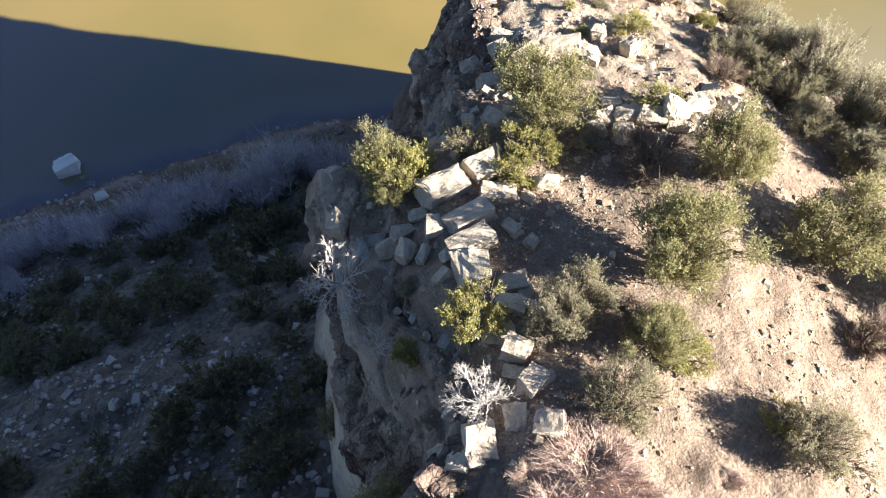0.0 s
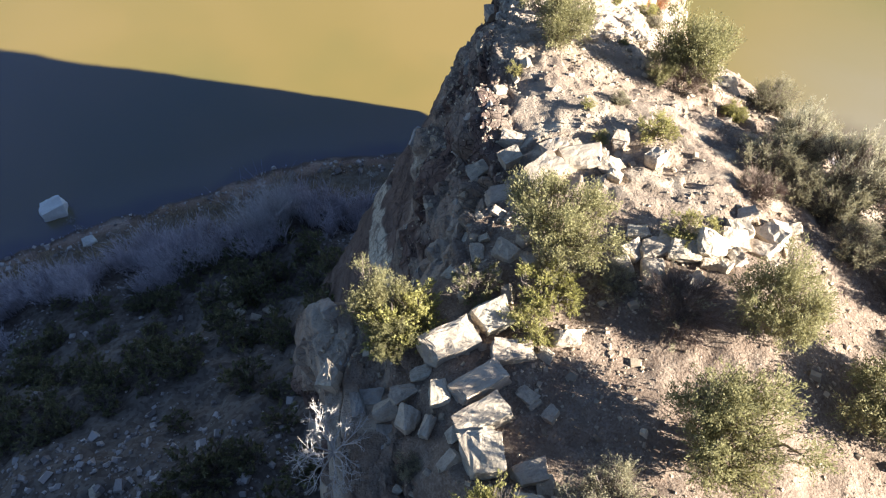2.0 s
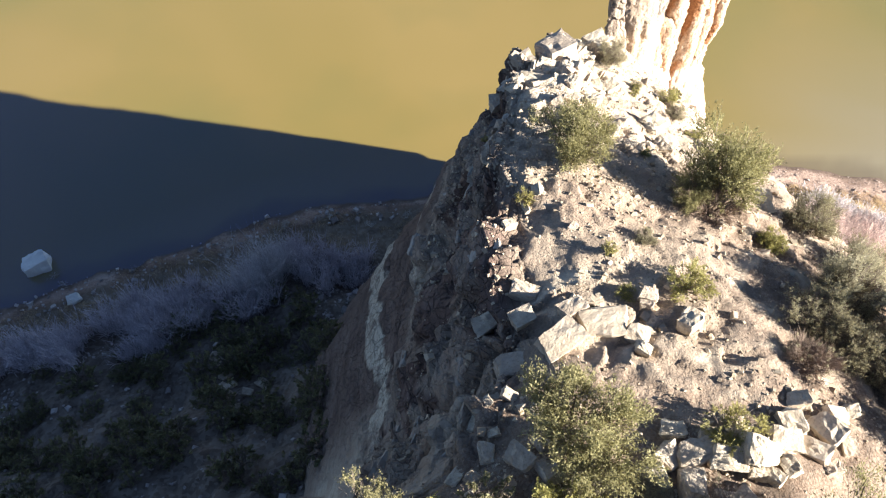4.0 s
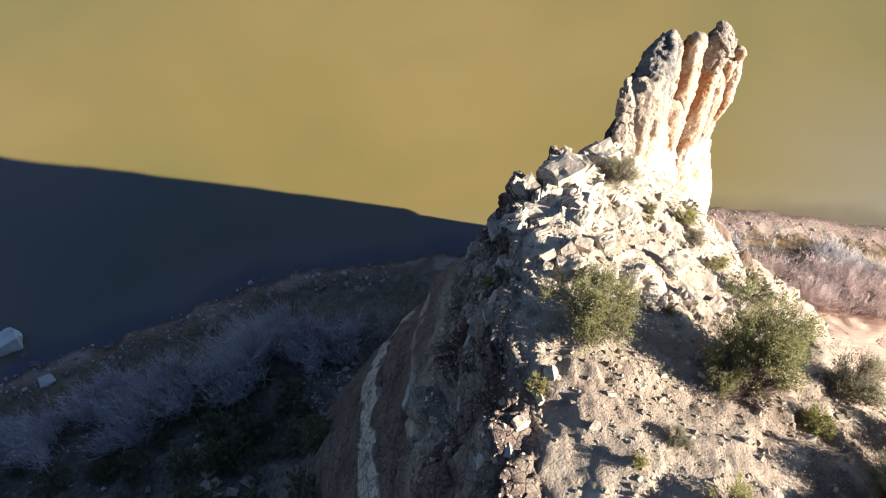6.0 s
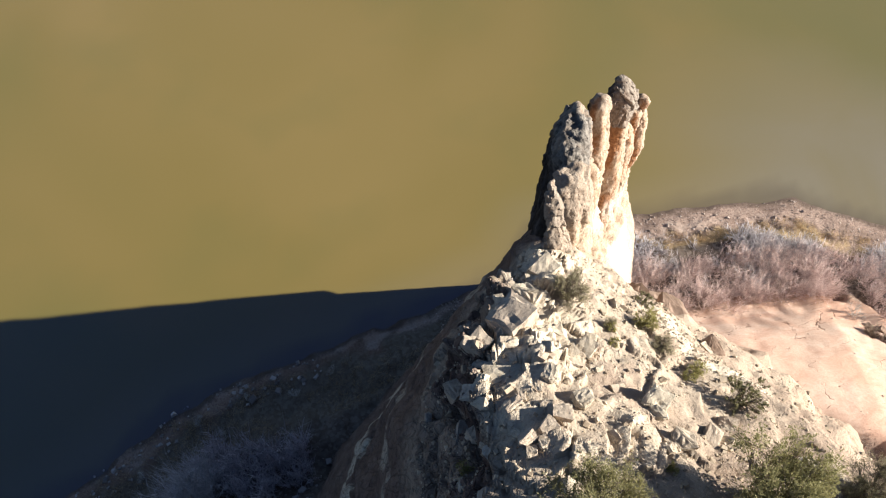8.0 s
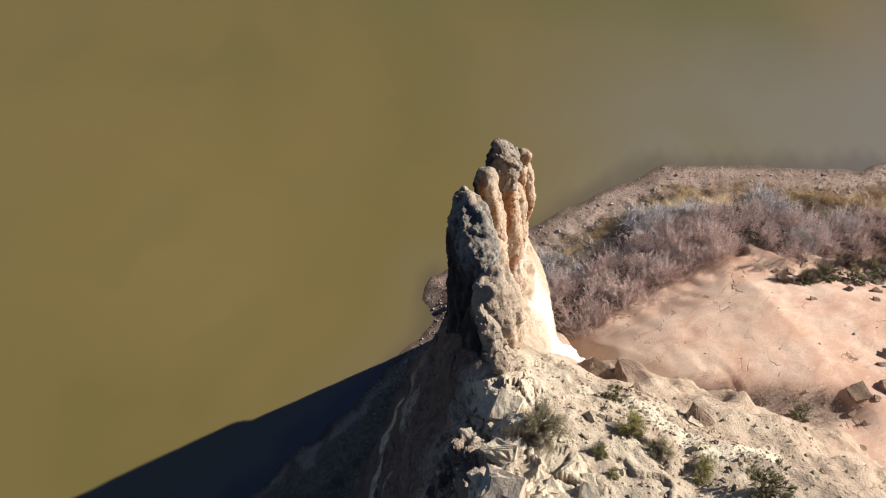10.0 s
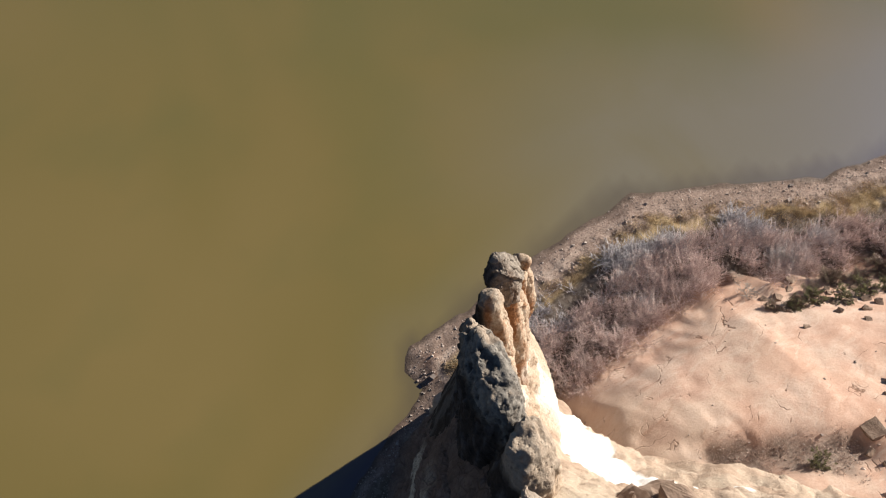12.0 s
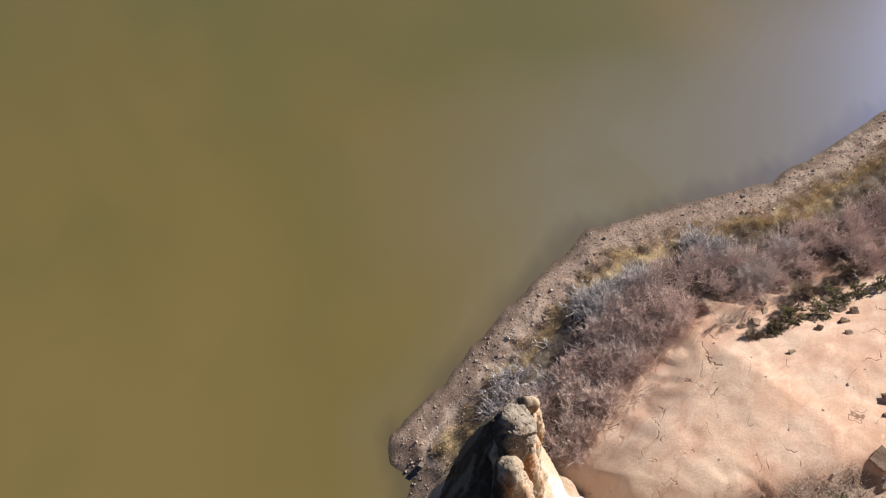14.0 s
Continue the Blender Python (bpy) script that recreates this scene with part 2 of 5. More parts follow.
def make_ground():
    """Lake shore; red: grey beach gravel, green: dry grass, blue: pink slickrock; the rest is brown scree."""
    g = Mat("shore_ground")
    beach, grass, sand = g.attr("minerals")
    fine = g.noise(7, 6, 0.68)
    mid = g.noise(0.9, 5, 0.6)
    stone = g.voronoi(4.5, out="Color")
    scree = g.ramp(mid, (0.3, (0.109, 0.08, 0.064)), (0.55, (0.173, 0.131, 0.106)), (0.75, (0.218, 0.179, 0.154)))
    scree = g.mix(0.35, g.mix(0.3, scree, (0.05, 0.04, 0.035)), g.ramp(stone, (0.25, (0.0896, 0.0704, 0.0576)), (0.8, (0.294, 0.262, 0.23))))
    mud, wet, stripe = g.attr("stains")
    gravel = g.ramp(fine, (0.3, (0.19, 0.125, 0.098)), (0.5, (0.37, 0.26, 0.21)), (0.72, (0.52, 0.40, 0.33)))
    gravel = g.mix(0.45, gravel, g.ramp(g.voronoi(9, out="Color"), (0.2, (0.085, 0.062, 0.05)), (0.8, (0.40, 0.32, 0.27))))
    gravel = g.mix(g.ramp(stripe, (0.5, 0.0), (0.75, 0.55)), gravel, (0.44, 0.355, 0.30))
    gravel = g.mix(g.ramp(stripe, (0.2, 0.6), (0.42, 0.0)), gravel, (0.15, 0.105, 0.085))
    straw = g.ramp(fine, (0.3, (0.21, 0.145, 0.075)), (0.6, (0.43, 0.32, 0.18)))
    bands = g.noise(0.45, 7, 0.6, g.coords((0.7, 1.1, 2.0)), 0.6)
    pink = g.ramp(bands, (0.34, (0.455, 0.292, 0.222)), (0.48, (0.53, 0.36, 0.28)), (0.62, (0.58, 0.435, 0.352)))
    pink = g.mix(g.ramp(g.noise(1.7, 7, 0.72), (0.50, 0.0), (0.70, 0.25)), pink, (0.36, 0.22, 0.155))
    pink = g.mix(g.ramp(g.noise(0.30, 3, 0.5), (0.50, 0.0), (0.66, 0.6)), pink, (0.56, 0.43, 0.34))
    vein = g.math("ABSOLUTE", g.math("SUBTRACT", g.noise(0.42, 3, 0.45, g.coords((1, 1.6, 1)), 0.5), 0.5))
    crack = g.math("MULTIPLY", g.ramp(vein, (0.003, 0.9), (0.011, 0.0)), g.ramp(g.noise(0.5, 4, 0.6), (0.53, 0.0), (0.60, 0.9)))
    pink = g.mix(g.ramp(g.noise(0.16, 5, 0.6, None, 0.8), (0.48, 0.0), (0.62, 0.4)), pink, (0.47, 0.275, 0.19))
    pink = g.mix(g.ramp(fine, (0.46, 0.0), (0.62, 0.25)), pink, (0.33, 0.195, 0.14))
    pink = g.mix(g.ramp(g.noise(12, 3, 0.6), (0.58, 0.0), (0.68, 0.18)), pink, (0.62, 0.49, 0.40))
    pink = g.mix(crack, pink, (0.13, 0.07, 0.045))
    apron, _, _ = g.attr("apron")
    pink = g.mix(g.math("MULTIPLY", apron, 0.8), pink, g.ramp(fine, (0.3, (0.50, 0.385, 0.29)), (0.6, (0.60, 0.48, 0.38))))
    wisps = g.noise(0.9, 6, 0.65, g.coords((0.55, 1.7, 1)), 1.2)
    pink = g.mix(g.ramp(wisps, (0.56, 0.0), (0.68, 0.55)), pink, (0.60, 0.47, 0.38))
    pink = g.mix(g.ramp(wisps, (0.30, 0.45), (0.42, 0.0)), pink, (0.38, 0.22, 0.15))
    col = g.mix(sand, scree, pink)
    col = g.mix(grass, col, straw)
    col = g.mix(beach, col, gravel)
    col = g.mix(mud, col, g.ramp(fine, (0.3, (0.17, 0.075, 0.045)), (0.7, (0.36, 0.20, 0.135))))
    col = g.mix(g.math("MULTIPLY", wet, 0.75), col, (0.07, 0.052, 0.04))
    nrm = g.bump(g.math("MULTIPLY", fine, g.math("SUBTRACT", 1.0, g.math("MULTIPLY", sand, 0.55))), 0.6, 0.07)
    nrm = g.bump(g.noise(1.4, 6, 0.68, g.coords((0.8, 1.3, 1)), 0.5), 0.14, 0.2, nrm)
    nrm = g.bump(bands, 0.08, 0.2, nrm)
    nrm = g.bump(g.mix(crack, (1, 1, 1), (0, 0, 0)), 0.4, 0.08, nrm)
    return g.done(col, 0.95, nrm, 0.1)


def make_water():
    """Silty olive lake with faint clouds of mud and green."""
    g = Mat("silty_water")
    big = g.noise(0.020, 3, 0.5, None, 0.6)
    mid = g.noise(0.07, 3, 0.5)
    col = g.ramp(big, (0.36, (0.157, 0.137, 0.033)), (0.50, (0.201, 0.153, 0.041)), (0.64, (0.235, 0.173, 0.055)))
    col = g.mix(g.ramp(mid, (0.5, 0.0), (0.72, 0.35)), col, (0.138, 0.132, 0.037))
    silt, shoal, _ = g.attr("silt")
    col = g.mix(g.math("MULTIPLY", silt, g.ramp(g.noise(0.06, 4, 0.55, None, 0.8), (0.34, 0.7), (0.58, 1.0))), col, (0.20, 0.176, 0.104))
    col = g.mix(shoal, col, (0.105, 0.085, 0.045))
    ripple = g.noise(2.2, 3, 0.5)
    return g.done(col, 0.27, g.bump(ripple, 0.04, 0.05), 0.5, IOR=2.1, Specular_Tint=(0.07, 0.23, 1.0))


RIDGE_ROCK, SPIRE_ROCK, GROUND, WATER = make_ridge_rock(), make_spire_rock(), make_ground(), make_water()

# ---- ground, lake ----
SHORE = np.array([(-400, -260), (-90, -10), (-50, 24), (-36, 33.2), (-28.8, 37.0), (-19, 40.6), (-15, 42.8), (-11, 43.8), (-4.5, 44.4), (3, 45.4), (10, 46.3),
                  (11.3, 46.5), (12.8, 47.1), (13.1, 48.6), (14.6, 49.8), (16.3, 49.1), (18, 48.8), (22.7, 48.6), (29.3, 47.5), (35.7, 46.2), (41, 41.7), (47.2, 36.2), (51.7, 34.0), (58.7, 30.9), (100, 10), (420, -160)], float)


def shore_distance(x, y):
    """Metres from the waterline, positive on land."""
    best = np.full(x.shape, 1e9)
    for a, b in zip(SHORE[:-1], SHORE[1:]):
        d = b - a
        w = np.clip(((x - a[0]) * d[0] + (y - a[1]) * d[1]) / (d @ d), 0, 1)
        best = np.minimum(best, np.hypot(x - a[0] - w * d[0], y - a[1] - w * d[1]))
    side = np.interp(x, SHORE[:, 0], SHORE[:, 1]) - y
    return np.where(side > 0, best, -best)


def hollow_distance(x, y):
    """Metres from the middle line of the brushy hollow in the slickrock."""
    a, d = np.array((19.4, 30.0)), np.array((5.2, -4.9))
    w = np.clip(((x - a[0]) * d[0] + (y - a[1]) * d[1]) / (d @ d), 0, 1)
    return np.hypot(x - a[0] - w * d[0], y - a[1] - w * d[1])


def ground_height(x, y):
    p = np.stack([x, y, np.zeros_like(x)], 1)
    d = shore_distance(x, y)
    d = d + fbm(p * 0.45, 3, 5) * smooth(80, 20, np.abs(x)) * (0.45 - 0.2 * smooth(18, 24, x) * smooth(9, 6, d) - 0.33 * smooth(6, 9, d) * smooth(8, 14, x))
    left = np.interp(d, (-60, -8, -1.5, 0, 3, 6, 10, 15, 20, 28, 45, 120, 700), (-9, -2.5, -0.6, 0, 0.6, 1.5, 3.0, 5.0, 8.6, 13, 20, 30, 60))
    right = np.interp(d, (-60, -8, -1.5, 0, 3, 6, 9, 11, 14, 17, 22, 35, 120, 700), (-9, -2.5, -0.6, 0, 0.6, 1.1, 2.0, 3.2, 5.2, 6.8, 8.8, 12, 24, 60))
    z = left + (right - left) * smooth(4, 14, x)
    land = smooth(1, 8, d)
    rough = np.where(x < 10, 0.55, 0.10)
    z = z + land * rough * fbm(p * 0.28, 4, 9) + smooth(0, 3, d) * 0.10 * fbm(p * 1.6, 3, 21) * (1 - 0.85 * smooth(8, 11, d) * smooth(8, 14, x))
    rock = smooth(9.5, 11, d) * smooth(13, 17, x)
    bed = 2.4 * fbm(p * np.array((0.10, 0.13, 1)), 4, 143)
    bed = bed - np.floor(bed)
    z = z + rock * 0.10 * (smooth(0.90, 0.99, bed) - bed) * smooth(0.0, 0.4, fbm(p * 0.16, 2, 145)) + rock * 0.02 * fbm(p * 0.9, 4, 147)
    z = z + 0.15 * np.clip(30 - x, 0, 14) * smooth(10, 13.5, d) * smooth(12, 16, x)
    brink = d + 0.9 * fbm(p * 0.35, 3, 151)
    z = z + 0.65 * (smooth(9.3, 9.8, brink) - smooth(8.3, 12.5, brink)) * smooth(17, 20, x)
    return z - 0.9 * np.exp(-(hollow_distance(x, y) / 1.3) ** 2)


def spaced(lo, hi, fine_lo, fine_hi, step, grow=1.13):
    a = list(np.arange(fine_lo, fine_hi, step))
    s, v = step, a[-1]
    while v < hi:
        s *= grow
        v += s
        a.append(v)
    s, v = step, a[0]
    while v > lo:
        s *= grow
        v -= s
        a.insert(0, v)
    return np.array(a)


gx = spaced(-2500, 2500, -45, 62, 0.24)
gy = spaced(-2500, 2500, 0, 52, 0.24)
GX, GY = np.meshgrid(gx, gy)
GZ = ground_height(GX.ravel(), GY.ravel()).reshape(GX.shape)
GP = np.stack([GX, GY, GZ], 2)
ground_mesh = fast_mesh("ground", GP.reshape(-1, 3), grid_faces(*GX.shape))
gd = shore_distance(GX.ravel(), GY.ravel())
gp = np.stack([GX.ravel(), GY.ravel(), np.zeros(GX.size)], 1)
gd = gd + 0.7 * fbm(gp * 0.6, 3, 33)
right_side = smooth(8, 13, gp[:, 0])
bedrock = right_side * smooth(8.6, 10.2, gd) * (1 - 0.75 * smooth(1.7, 0.6, hollow_distance(gp[:, 0], gp[:, 1]) + 0.7 * fbm(gp * 0.7, 3, 36)))
paint(ground_mesh, "minerals", np.stack([smooth(3.4, 2.4, gd + 1.6 * (1 - right_side)), smooth(2.2, 3.0, gd + 1.6 * (1 - right_side)) * smooth(6.4 - 2.2 * right_side, 5.0 - 1.6 * right_side, gd) * (0.15 + 0.75 * right_side), bedrock], 1))
bank = right_side * smooth(19, 24, gp[:, 0]) * smooth(8.0, 9.0, gd) * smooth(10.8, 9.6, gd)
mud = np.maximum(0.9 * np.exp(-((gp[:, 0] - 13.9) / 1.3) ** 2 - ((gp[:, 1] - 48.9) / 1.2) ** 2), np.maximum(0.6 * bank, 0.35 * (1 - right_side) * smooth(2.6, 1.2, gd)))
paint(ground_mesh, "stains", np.stack([mud * smooth(-0.6, 0.3, fbm(gp * 0.8, 3, 37)), smooth(0.14, 0.02, GZ.ravel() + 0.05 * fbm(gp * 2.0, 2, 38)), 0.5 + 0.5 * fbm(np.stack([gd * 1.5, gp[:, 0] * 0.06, gp[:, 1] * 0.06], 1), 2, 39)], 1))
ground_mesh.materials.append(GROUND)
paint(ground_mesh, "apron", np.stack([smooth(22, 15.5, gp[:, 0] + 1.5 * fbm(gp * 0.25, 3, 41)), 0 * gd, 0 * gd], 1))
tagged(new("ground", ground_mesh), "brown scree and pink slickrock sloping to a gravel lake shore", "ground", kind="structure")

wx, wy = spaced(-2600, 2600, -50, 110, 1.0), spaced(-2600, 2600, 20, 100, 1.0)
WX, WY = np.meshgrid(wx, wy)
water_mesh = fast_mesh("water", np.stack([WX, WY, 0 * WX], 2).reshape(-1, 3), grid_faces(*WX.shape))
wd = -shore_distance(WX.ravel(), WY.ravel())
wp = np.stack([WX.ravel(), WY.ravel(), 0 * WX.ravel()], 1)
plume = smooth(19 + 6 * fbm(wp * 0.05, 2, 31), 6, wd) * smooth(20, 44, wp[:, 0]) + 0.3 * smooth(5, 1, wd)
paint(water_mesh, "silt", np.stack([np.clip(plume, 0, 1), 0.6 * smooth(1.6, 0.2, wd + 0.5 * fbm(wp * 0.4, 2, 35)), 0 * wd], 1))
water_mesh.materials.append(WATER)
tagged(new("water", water_mesh), "still silty olive-brown lake water", "water", kind="structure")

# ---- the ridge ----
# edge lines along the ridge: y, x, z
FOOT_LAKE = [(-40, -9, 14), (1.5, -5.2, 13), (4, -4.4, 13), (5.2, -4.4, 13), (6.6, -5, 13), (8, -5.6, 13), (12.9, -6.2, 13), (13.7, -6.2, 13), (16, -7.5, 12), (20, -8, 10), (24, -8.2, 9), (27, -8, 8), (30, -7.4, 6.5), (33, -6.2, 4.5), (36, -4.4, 2), (40, -0.5, -1), (43, 4, -3), (46, 7, -5)]      # foot on the lake side
WALL_LOW = [(-40, -5, 24), (1.5, -3.2, 23), (4, -2, 22.5), (5.2, -1.9, 22), (6.6, -2.5, 23.5), (8, -3.2, 24), (12.9, -4, 24), (13.7, -4, 22), (16, -3.2, 22), (20, -3.4, 20), (24, -3.9, 18.5), (27, -4, 17), (30, -3.6, 15), (33, -2.6, 12), (36, -0.4, 9), (40, 3, 5), (43, 6, 1), (46, 8, -3)]      # low on the lake-side wall
WALL_RIM = [(-40, -3.2, 31), (1.5, -2.7, 29.5), (4, -1.25, 29.4), (5.2, -1.15, 29.8), (6.6, -2.05, 31.2), (8, -2.85, 31.9), (12.9, -3.65, 32.05), (13.7, -2, 29.5), (16, -0.4, 29), (20, -0.2, 28), (24, -0.2, 27), (27, 0.3, 26.5), (30, 0.9, 25), (33, 1.9, 22), (36, 3.6, 17), (40, 6, 11), (43, 8.5, 4), (46, 9.5, -2)]      # rim of the wall and the ledge
TOP_LAKE = [(-40, -1, 35.2), (1.5, -0.7, 34.4), (4, 0.05, 34.4), (5.2, 0.05, 34.2), (6.6, -0.4, 33.6), (8, -1.3, 32.5), (12.9, -1.6, 32.2), (13.7, -0.4, 32.5), (16, 0.9, 32.5), (20, 1.1, 31.8), (24, 0.8, 31.4), (27, 1.7, 30.2), (30, 2.7, 29.6), (33, 4.8, 27.6), (36, 6.6, 23.5), (40, 8.4, 16), (43, 10.2, 6), (46, 10.5, -1.5)]      # lake-side edge of the top
CREST = [(-40, 4, 35.6), (1.5, 2, 34.9), (4, 2, 34.9), (5.2, 2, 34.8), (6.6, 2, 34.5), (8, 0, 33.75), (12.9, 0, 33.05), (13.7, 2, 33.4), (16, 3, 32.9), (20, 3.5, 32.2), (24, 3.5, 31.5), (27, 4, 30.6), (30, 4.5, 29.4), (33, 6.6, 27.8), (36, 7.8, 24.5), (40, 9.8, 17), (43, 11.5, 7), (46, 11.5, -1.3)]      # crest
TOP_SUN = [(-40, 8, 34.4), (1.5, 7.52, 34.01), (4, 7.44, 33.92), (5.2, 7.37, 33.82), (6.6, 7.28, 33.71), (8, 7.2, 33.6), (12.9, 7.2, 33.45), (13.7, 7.2, 33.35), (16, 7.2, 32.95), (20, 7.2, 31.8), (24, 7, 30.5), (27, 7, 29.4), (30, 7.3, 28.2), (33, 7.9, 26.8), (36, 8.6, 23.8), (40, 10.8, 17), (43, 12.2, 7), (46, 12.2, -1.3)]      # sunny part of the top
BROW = [(-40, 19, 30), (1.5, 17.07, 30.39), (4, 16.8, 30.36), (5.2, 16.56, 30.31), (6.6, 16.28, 30.26), (8, 17.2, 30.4), (12.9, 16.4, 30.3), (13.7, 16.4, 30.3), (16, 15, 30), (20, 13.3, 29.5), (24, 11.9, 28.5), (27, 10.9, 27.4), (30, 10.3, 26.3), (33, 9, 25.5), (36, 9.2, 22.7), (40, 12, 16.5), (43, 13, 6.5), (46, 13, -1.5)]      # sunny brow
FLANK_LOW = [(-40, 24, 21), (1.5, 22.07, 21.97), (4, 21.8, 22), (5.2, 21.56, 22), (6.6, 21.28, 22), (8, 21, 22), (12.9, 20.5, 21), (13.7, 20.5, 21), (16, 19, 21), (20, 16.8, 21), (24, 17, 21), (27, 16, 21), (30, 14.3, 19.3), (33, 12.8, 17), (36, 12.9, 14.6), (40, 14.5, 11), (43, 15, 4), (46, 15, -3)]      # low on the sunny flank
FOOT_SUN = [(-40, 30, 7), (1.5, 28.07, 7), (4, 27.8, 7), (5.2, 27.56, 7), (6.6, 27.28, 7), (8, 27, 7), (12.9, 26, 7), (13.7, 26, 7), (16, 25, 7), (20, 24, 6.5), (24, 23.5, 6.5), (27, 22, 6.5), (30, 19.8, 6), (33, 18, 5), (36, 18, 3), (40, 18, 1), (43, 17.5, -1), (46, 17, -4)]      # foot on the sunny side
SPREAD = (50, 70, 52, 44, 62, 78, 60, 34)      # points on each stretch of a section
ry = np.concatenate([np.arange(-40, -3, 0.7), np.arange(-3, 37, 0.1), np.arange(37, 46, 0.18)])
lines = [np.array(e, float) for e in (FOOT_LAKE, WALL_LOW, WALL_RIM, TOP_LAKE, CREST, TOP_SUN, BROW, FLANK_LOW, FOOT_SUN)]
corners = np.stack([np.stack([np.interp(ry, e[:, 0], e[:, 1]), np.interp(ry, e[:, 0], e[:, 2])], 1) for e in lines], 1)
cols = []
for k, count in enumerate(SPREAD):
    w = np.linspace(0, 1, count, endpoint=(k == len(SPREAD) - 1))
    cols.append(corners[:, k, None, :] * (1 - w)[None, :, None] + corners[:, k + 1, None, :] * w[None, :, None])
prof = np.concatenate(cols, 1)
STATION = np.concatenate([np.full(c, k) + np.linspace(0, 1, c, endpoint=False) for k, c in enumerate(SPREAD)])
kernel = np.exp(-np.linspace(-2.6, 2.6, 9) ** 2)
kernel /= kernel.sum()
pad = np.pad(prof, ((0, 0), (4, 4), (0, 0)), mode="edge")
prof = sum(kernel[i] * pad[:, i:i + prof.shape[1]] for i in range(9))
pad = np.pad(prof, ((2, 2), (0, 0), (0, 0)), mode="edge")
prof = sum(w * pad[i:i + prof.shape[0]] for i, w in enumerate((0.1, 0.2, 0.4, 0.2, 0.1)))
RP = np.stack([prof[:, :, 0], np.repeat(ry[:, None], prof.shape[1], 1), prof[:, :, 1]], 2)
RN = -grid_normals(RP)
flip = np.sign(RN[:, :, 2].mean())
RN *= flip
for axis, wide in ((1, 25), (0, 15)):
    half = [(0, 0)] * 3
    half[axis] = (wide // 2, wide // 2)
    padded = np.pad(RN, half, mode="edge")
    RN = sum(np.take(padded, np.arange(i, i + RN.shape[axis]), axis) for i in range(wide)) / wide
RN /= np.linalg.norm(RN, axis=2, keepdims=True)
rp = RP.reshape(-1, 3)
rn = RN.reshape(-1, 3)
st = np.tile(STATION, len(ry))
left_wall = smooth(0.6, 1.3, st) * smooth(3.6, 2.9, st)
slab = smooth(16, 21, rp[:, 1]) * smooth(26.5, 23, rp[:, 2]) * np.maximum(smooth(2.9, 2.2, st), smooth(32, 34, rp[:, 1]) * smooth(3.7, 3.2, st))      # the smooth leaning slab under the wall
top = smooth(2.8, 3.3, st) * smooth(6.2, 5.7, st)
flank = smooth(5.7, 6.4, st)
end = smooth(33.5, 35.0, rp[:, 1])      # under the spire only the slab and the smooth flank are left
slab = np.maximum(slab, end * smooth(4.8, 4.2, st))
flank = np.maximum(flank, end * smooth(4.3, 4.8, st))
top = top * (1 - end)
rubble = top * smooth(22, 28, rp[:, 1]) * smooth(-0.35, 0.25, fbm(rp * 0.45, 3, 88) + 0.5 * smooth(24, 31, rp[:, 1])) * smooth(7.6, 5.6, rp[:, 0] + 0.8 * fbm(rp * 0.4, 2, 87))
warp = rp + 0.45 * np.stack([fbm(rp * 0.5, 2, 40 + k) for k in range(3)], 1)
face1, edge1, id1 = cells(warp * np.array((0.40, 0.40, 0.50)), 3)
face2, edge2, id2 = cells(warp * np.array((1.05, 1.05, 1.35)) + 3.3, 8)
face3, edge3, id3 = cells(rp * 2.6, 15)
ledge = smooth(1.85, 2.05, st) * smooth(4.5, 6.5, rp[:, 1]) * smooth(14.2, 13.2, rp[:, 1])
shelf_flat = ledge * smooth(3.05, 2.85, st)
wall = left_wall * (1 - slab) * (1 - 0.8 * shelf_flat)
disp = 0.5 * fbm(rp * 0.22, 3, 1) * (wall + 0.7 * flank + 0.25) * (1 - 0.9 * shelf_flat)
massive = smooth(15, 12, rp[:, 1])
facev, edgev, idv = cells(warp * np.array((0.5, 0.55, 0.20)) + 5.1, 28)
# the wall beyond the ledge: leaning ribs cut by joints
facer, edger, idr = cells(warp * np.array((0.75, 0.55, 0.22)) + 1.9, 52)
disp += wall * (1 - massive) * ((idr - 0.5) * 0.75 + 0.45 * facer - 0.25 * smooth(0.07, 0.0, edger) + (id2 - 0.5) * 0.28 + 0.32 * face2 - 0.12 * smooth(0.07, 0.0, edge2) + 0.06 * face3 + 0.05 * (id3 - 0.5))
disp += wall * massive * ((idv - 0.5) * 1.0 + 0.5 * facev - 0.35 * smooth(0.06, 0.0, edgev) + (id2 - 0.5) * 0.25 + 0.30 * face2 - 0.14 * smooth(0.07, 0.0, edge2) + 0.07 * face3 + 0.05 * (id3 - 0.5))
disp += slab * (0.22 * fbm(rp * np.array((0.8, 0.35, 0.25)), 4, 14) - 0.15 * smooth(0.06, 0.0, edge1))
disp += top * (0.10 * fbm(rp * 0.9, 4, 17) + 0.03 * fbm(rp * 3.0, 3, 19))
# low ledges of bare bedrock that break the soil of the top
crag_top = smooth(21, 28, rp[:, 1])
beds = 1.5 * fbm(rp * np.array((0.30, 0.42, 0.3)), 3, 89) + 0.22 * rp[:, 1] - 0.10 * rp[:, 0]
beds = beds - np.floor(beds)
bedrock_top = top * smooth(13.5, 17, rp[:, 1])
disp += bedrock_top * 0.22 * (smooth(0.80, 0.92, beds) - beds) * (0.35 + 0.65 * smooth(-0.3, 0.2, fbm(rp * 0.3, 2, 90)))
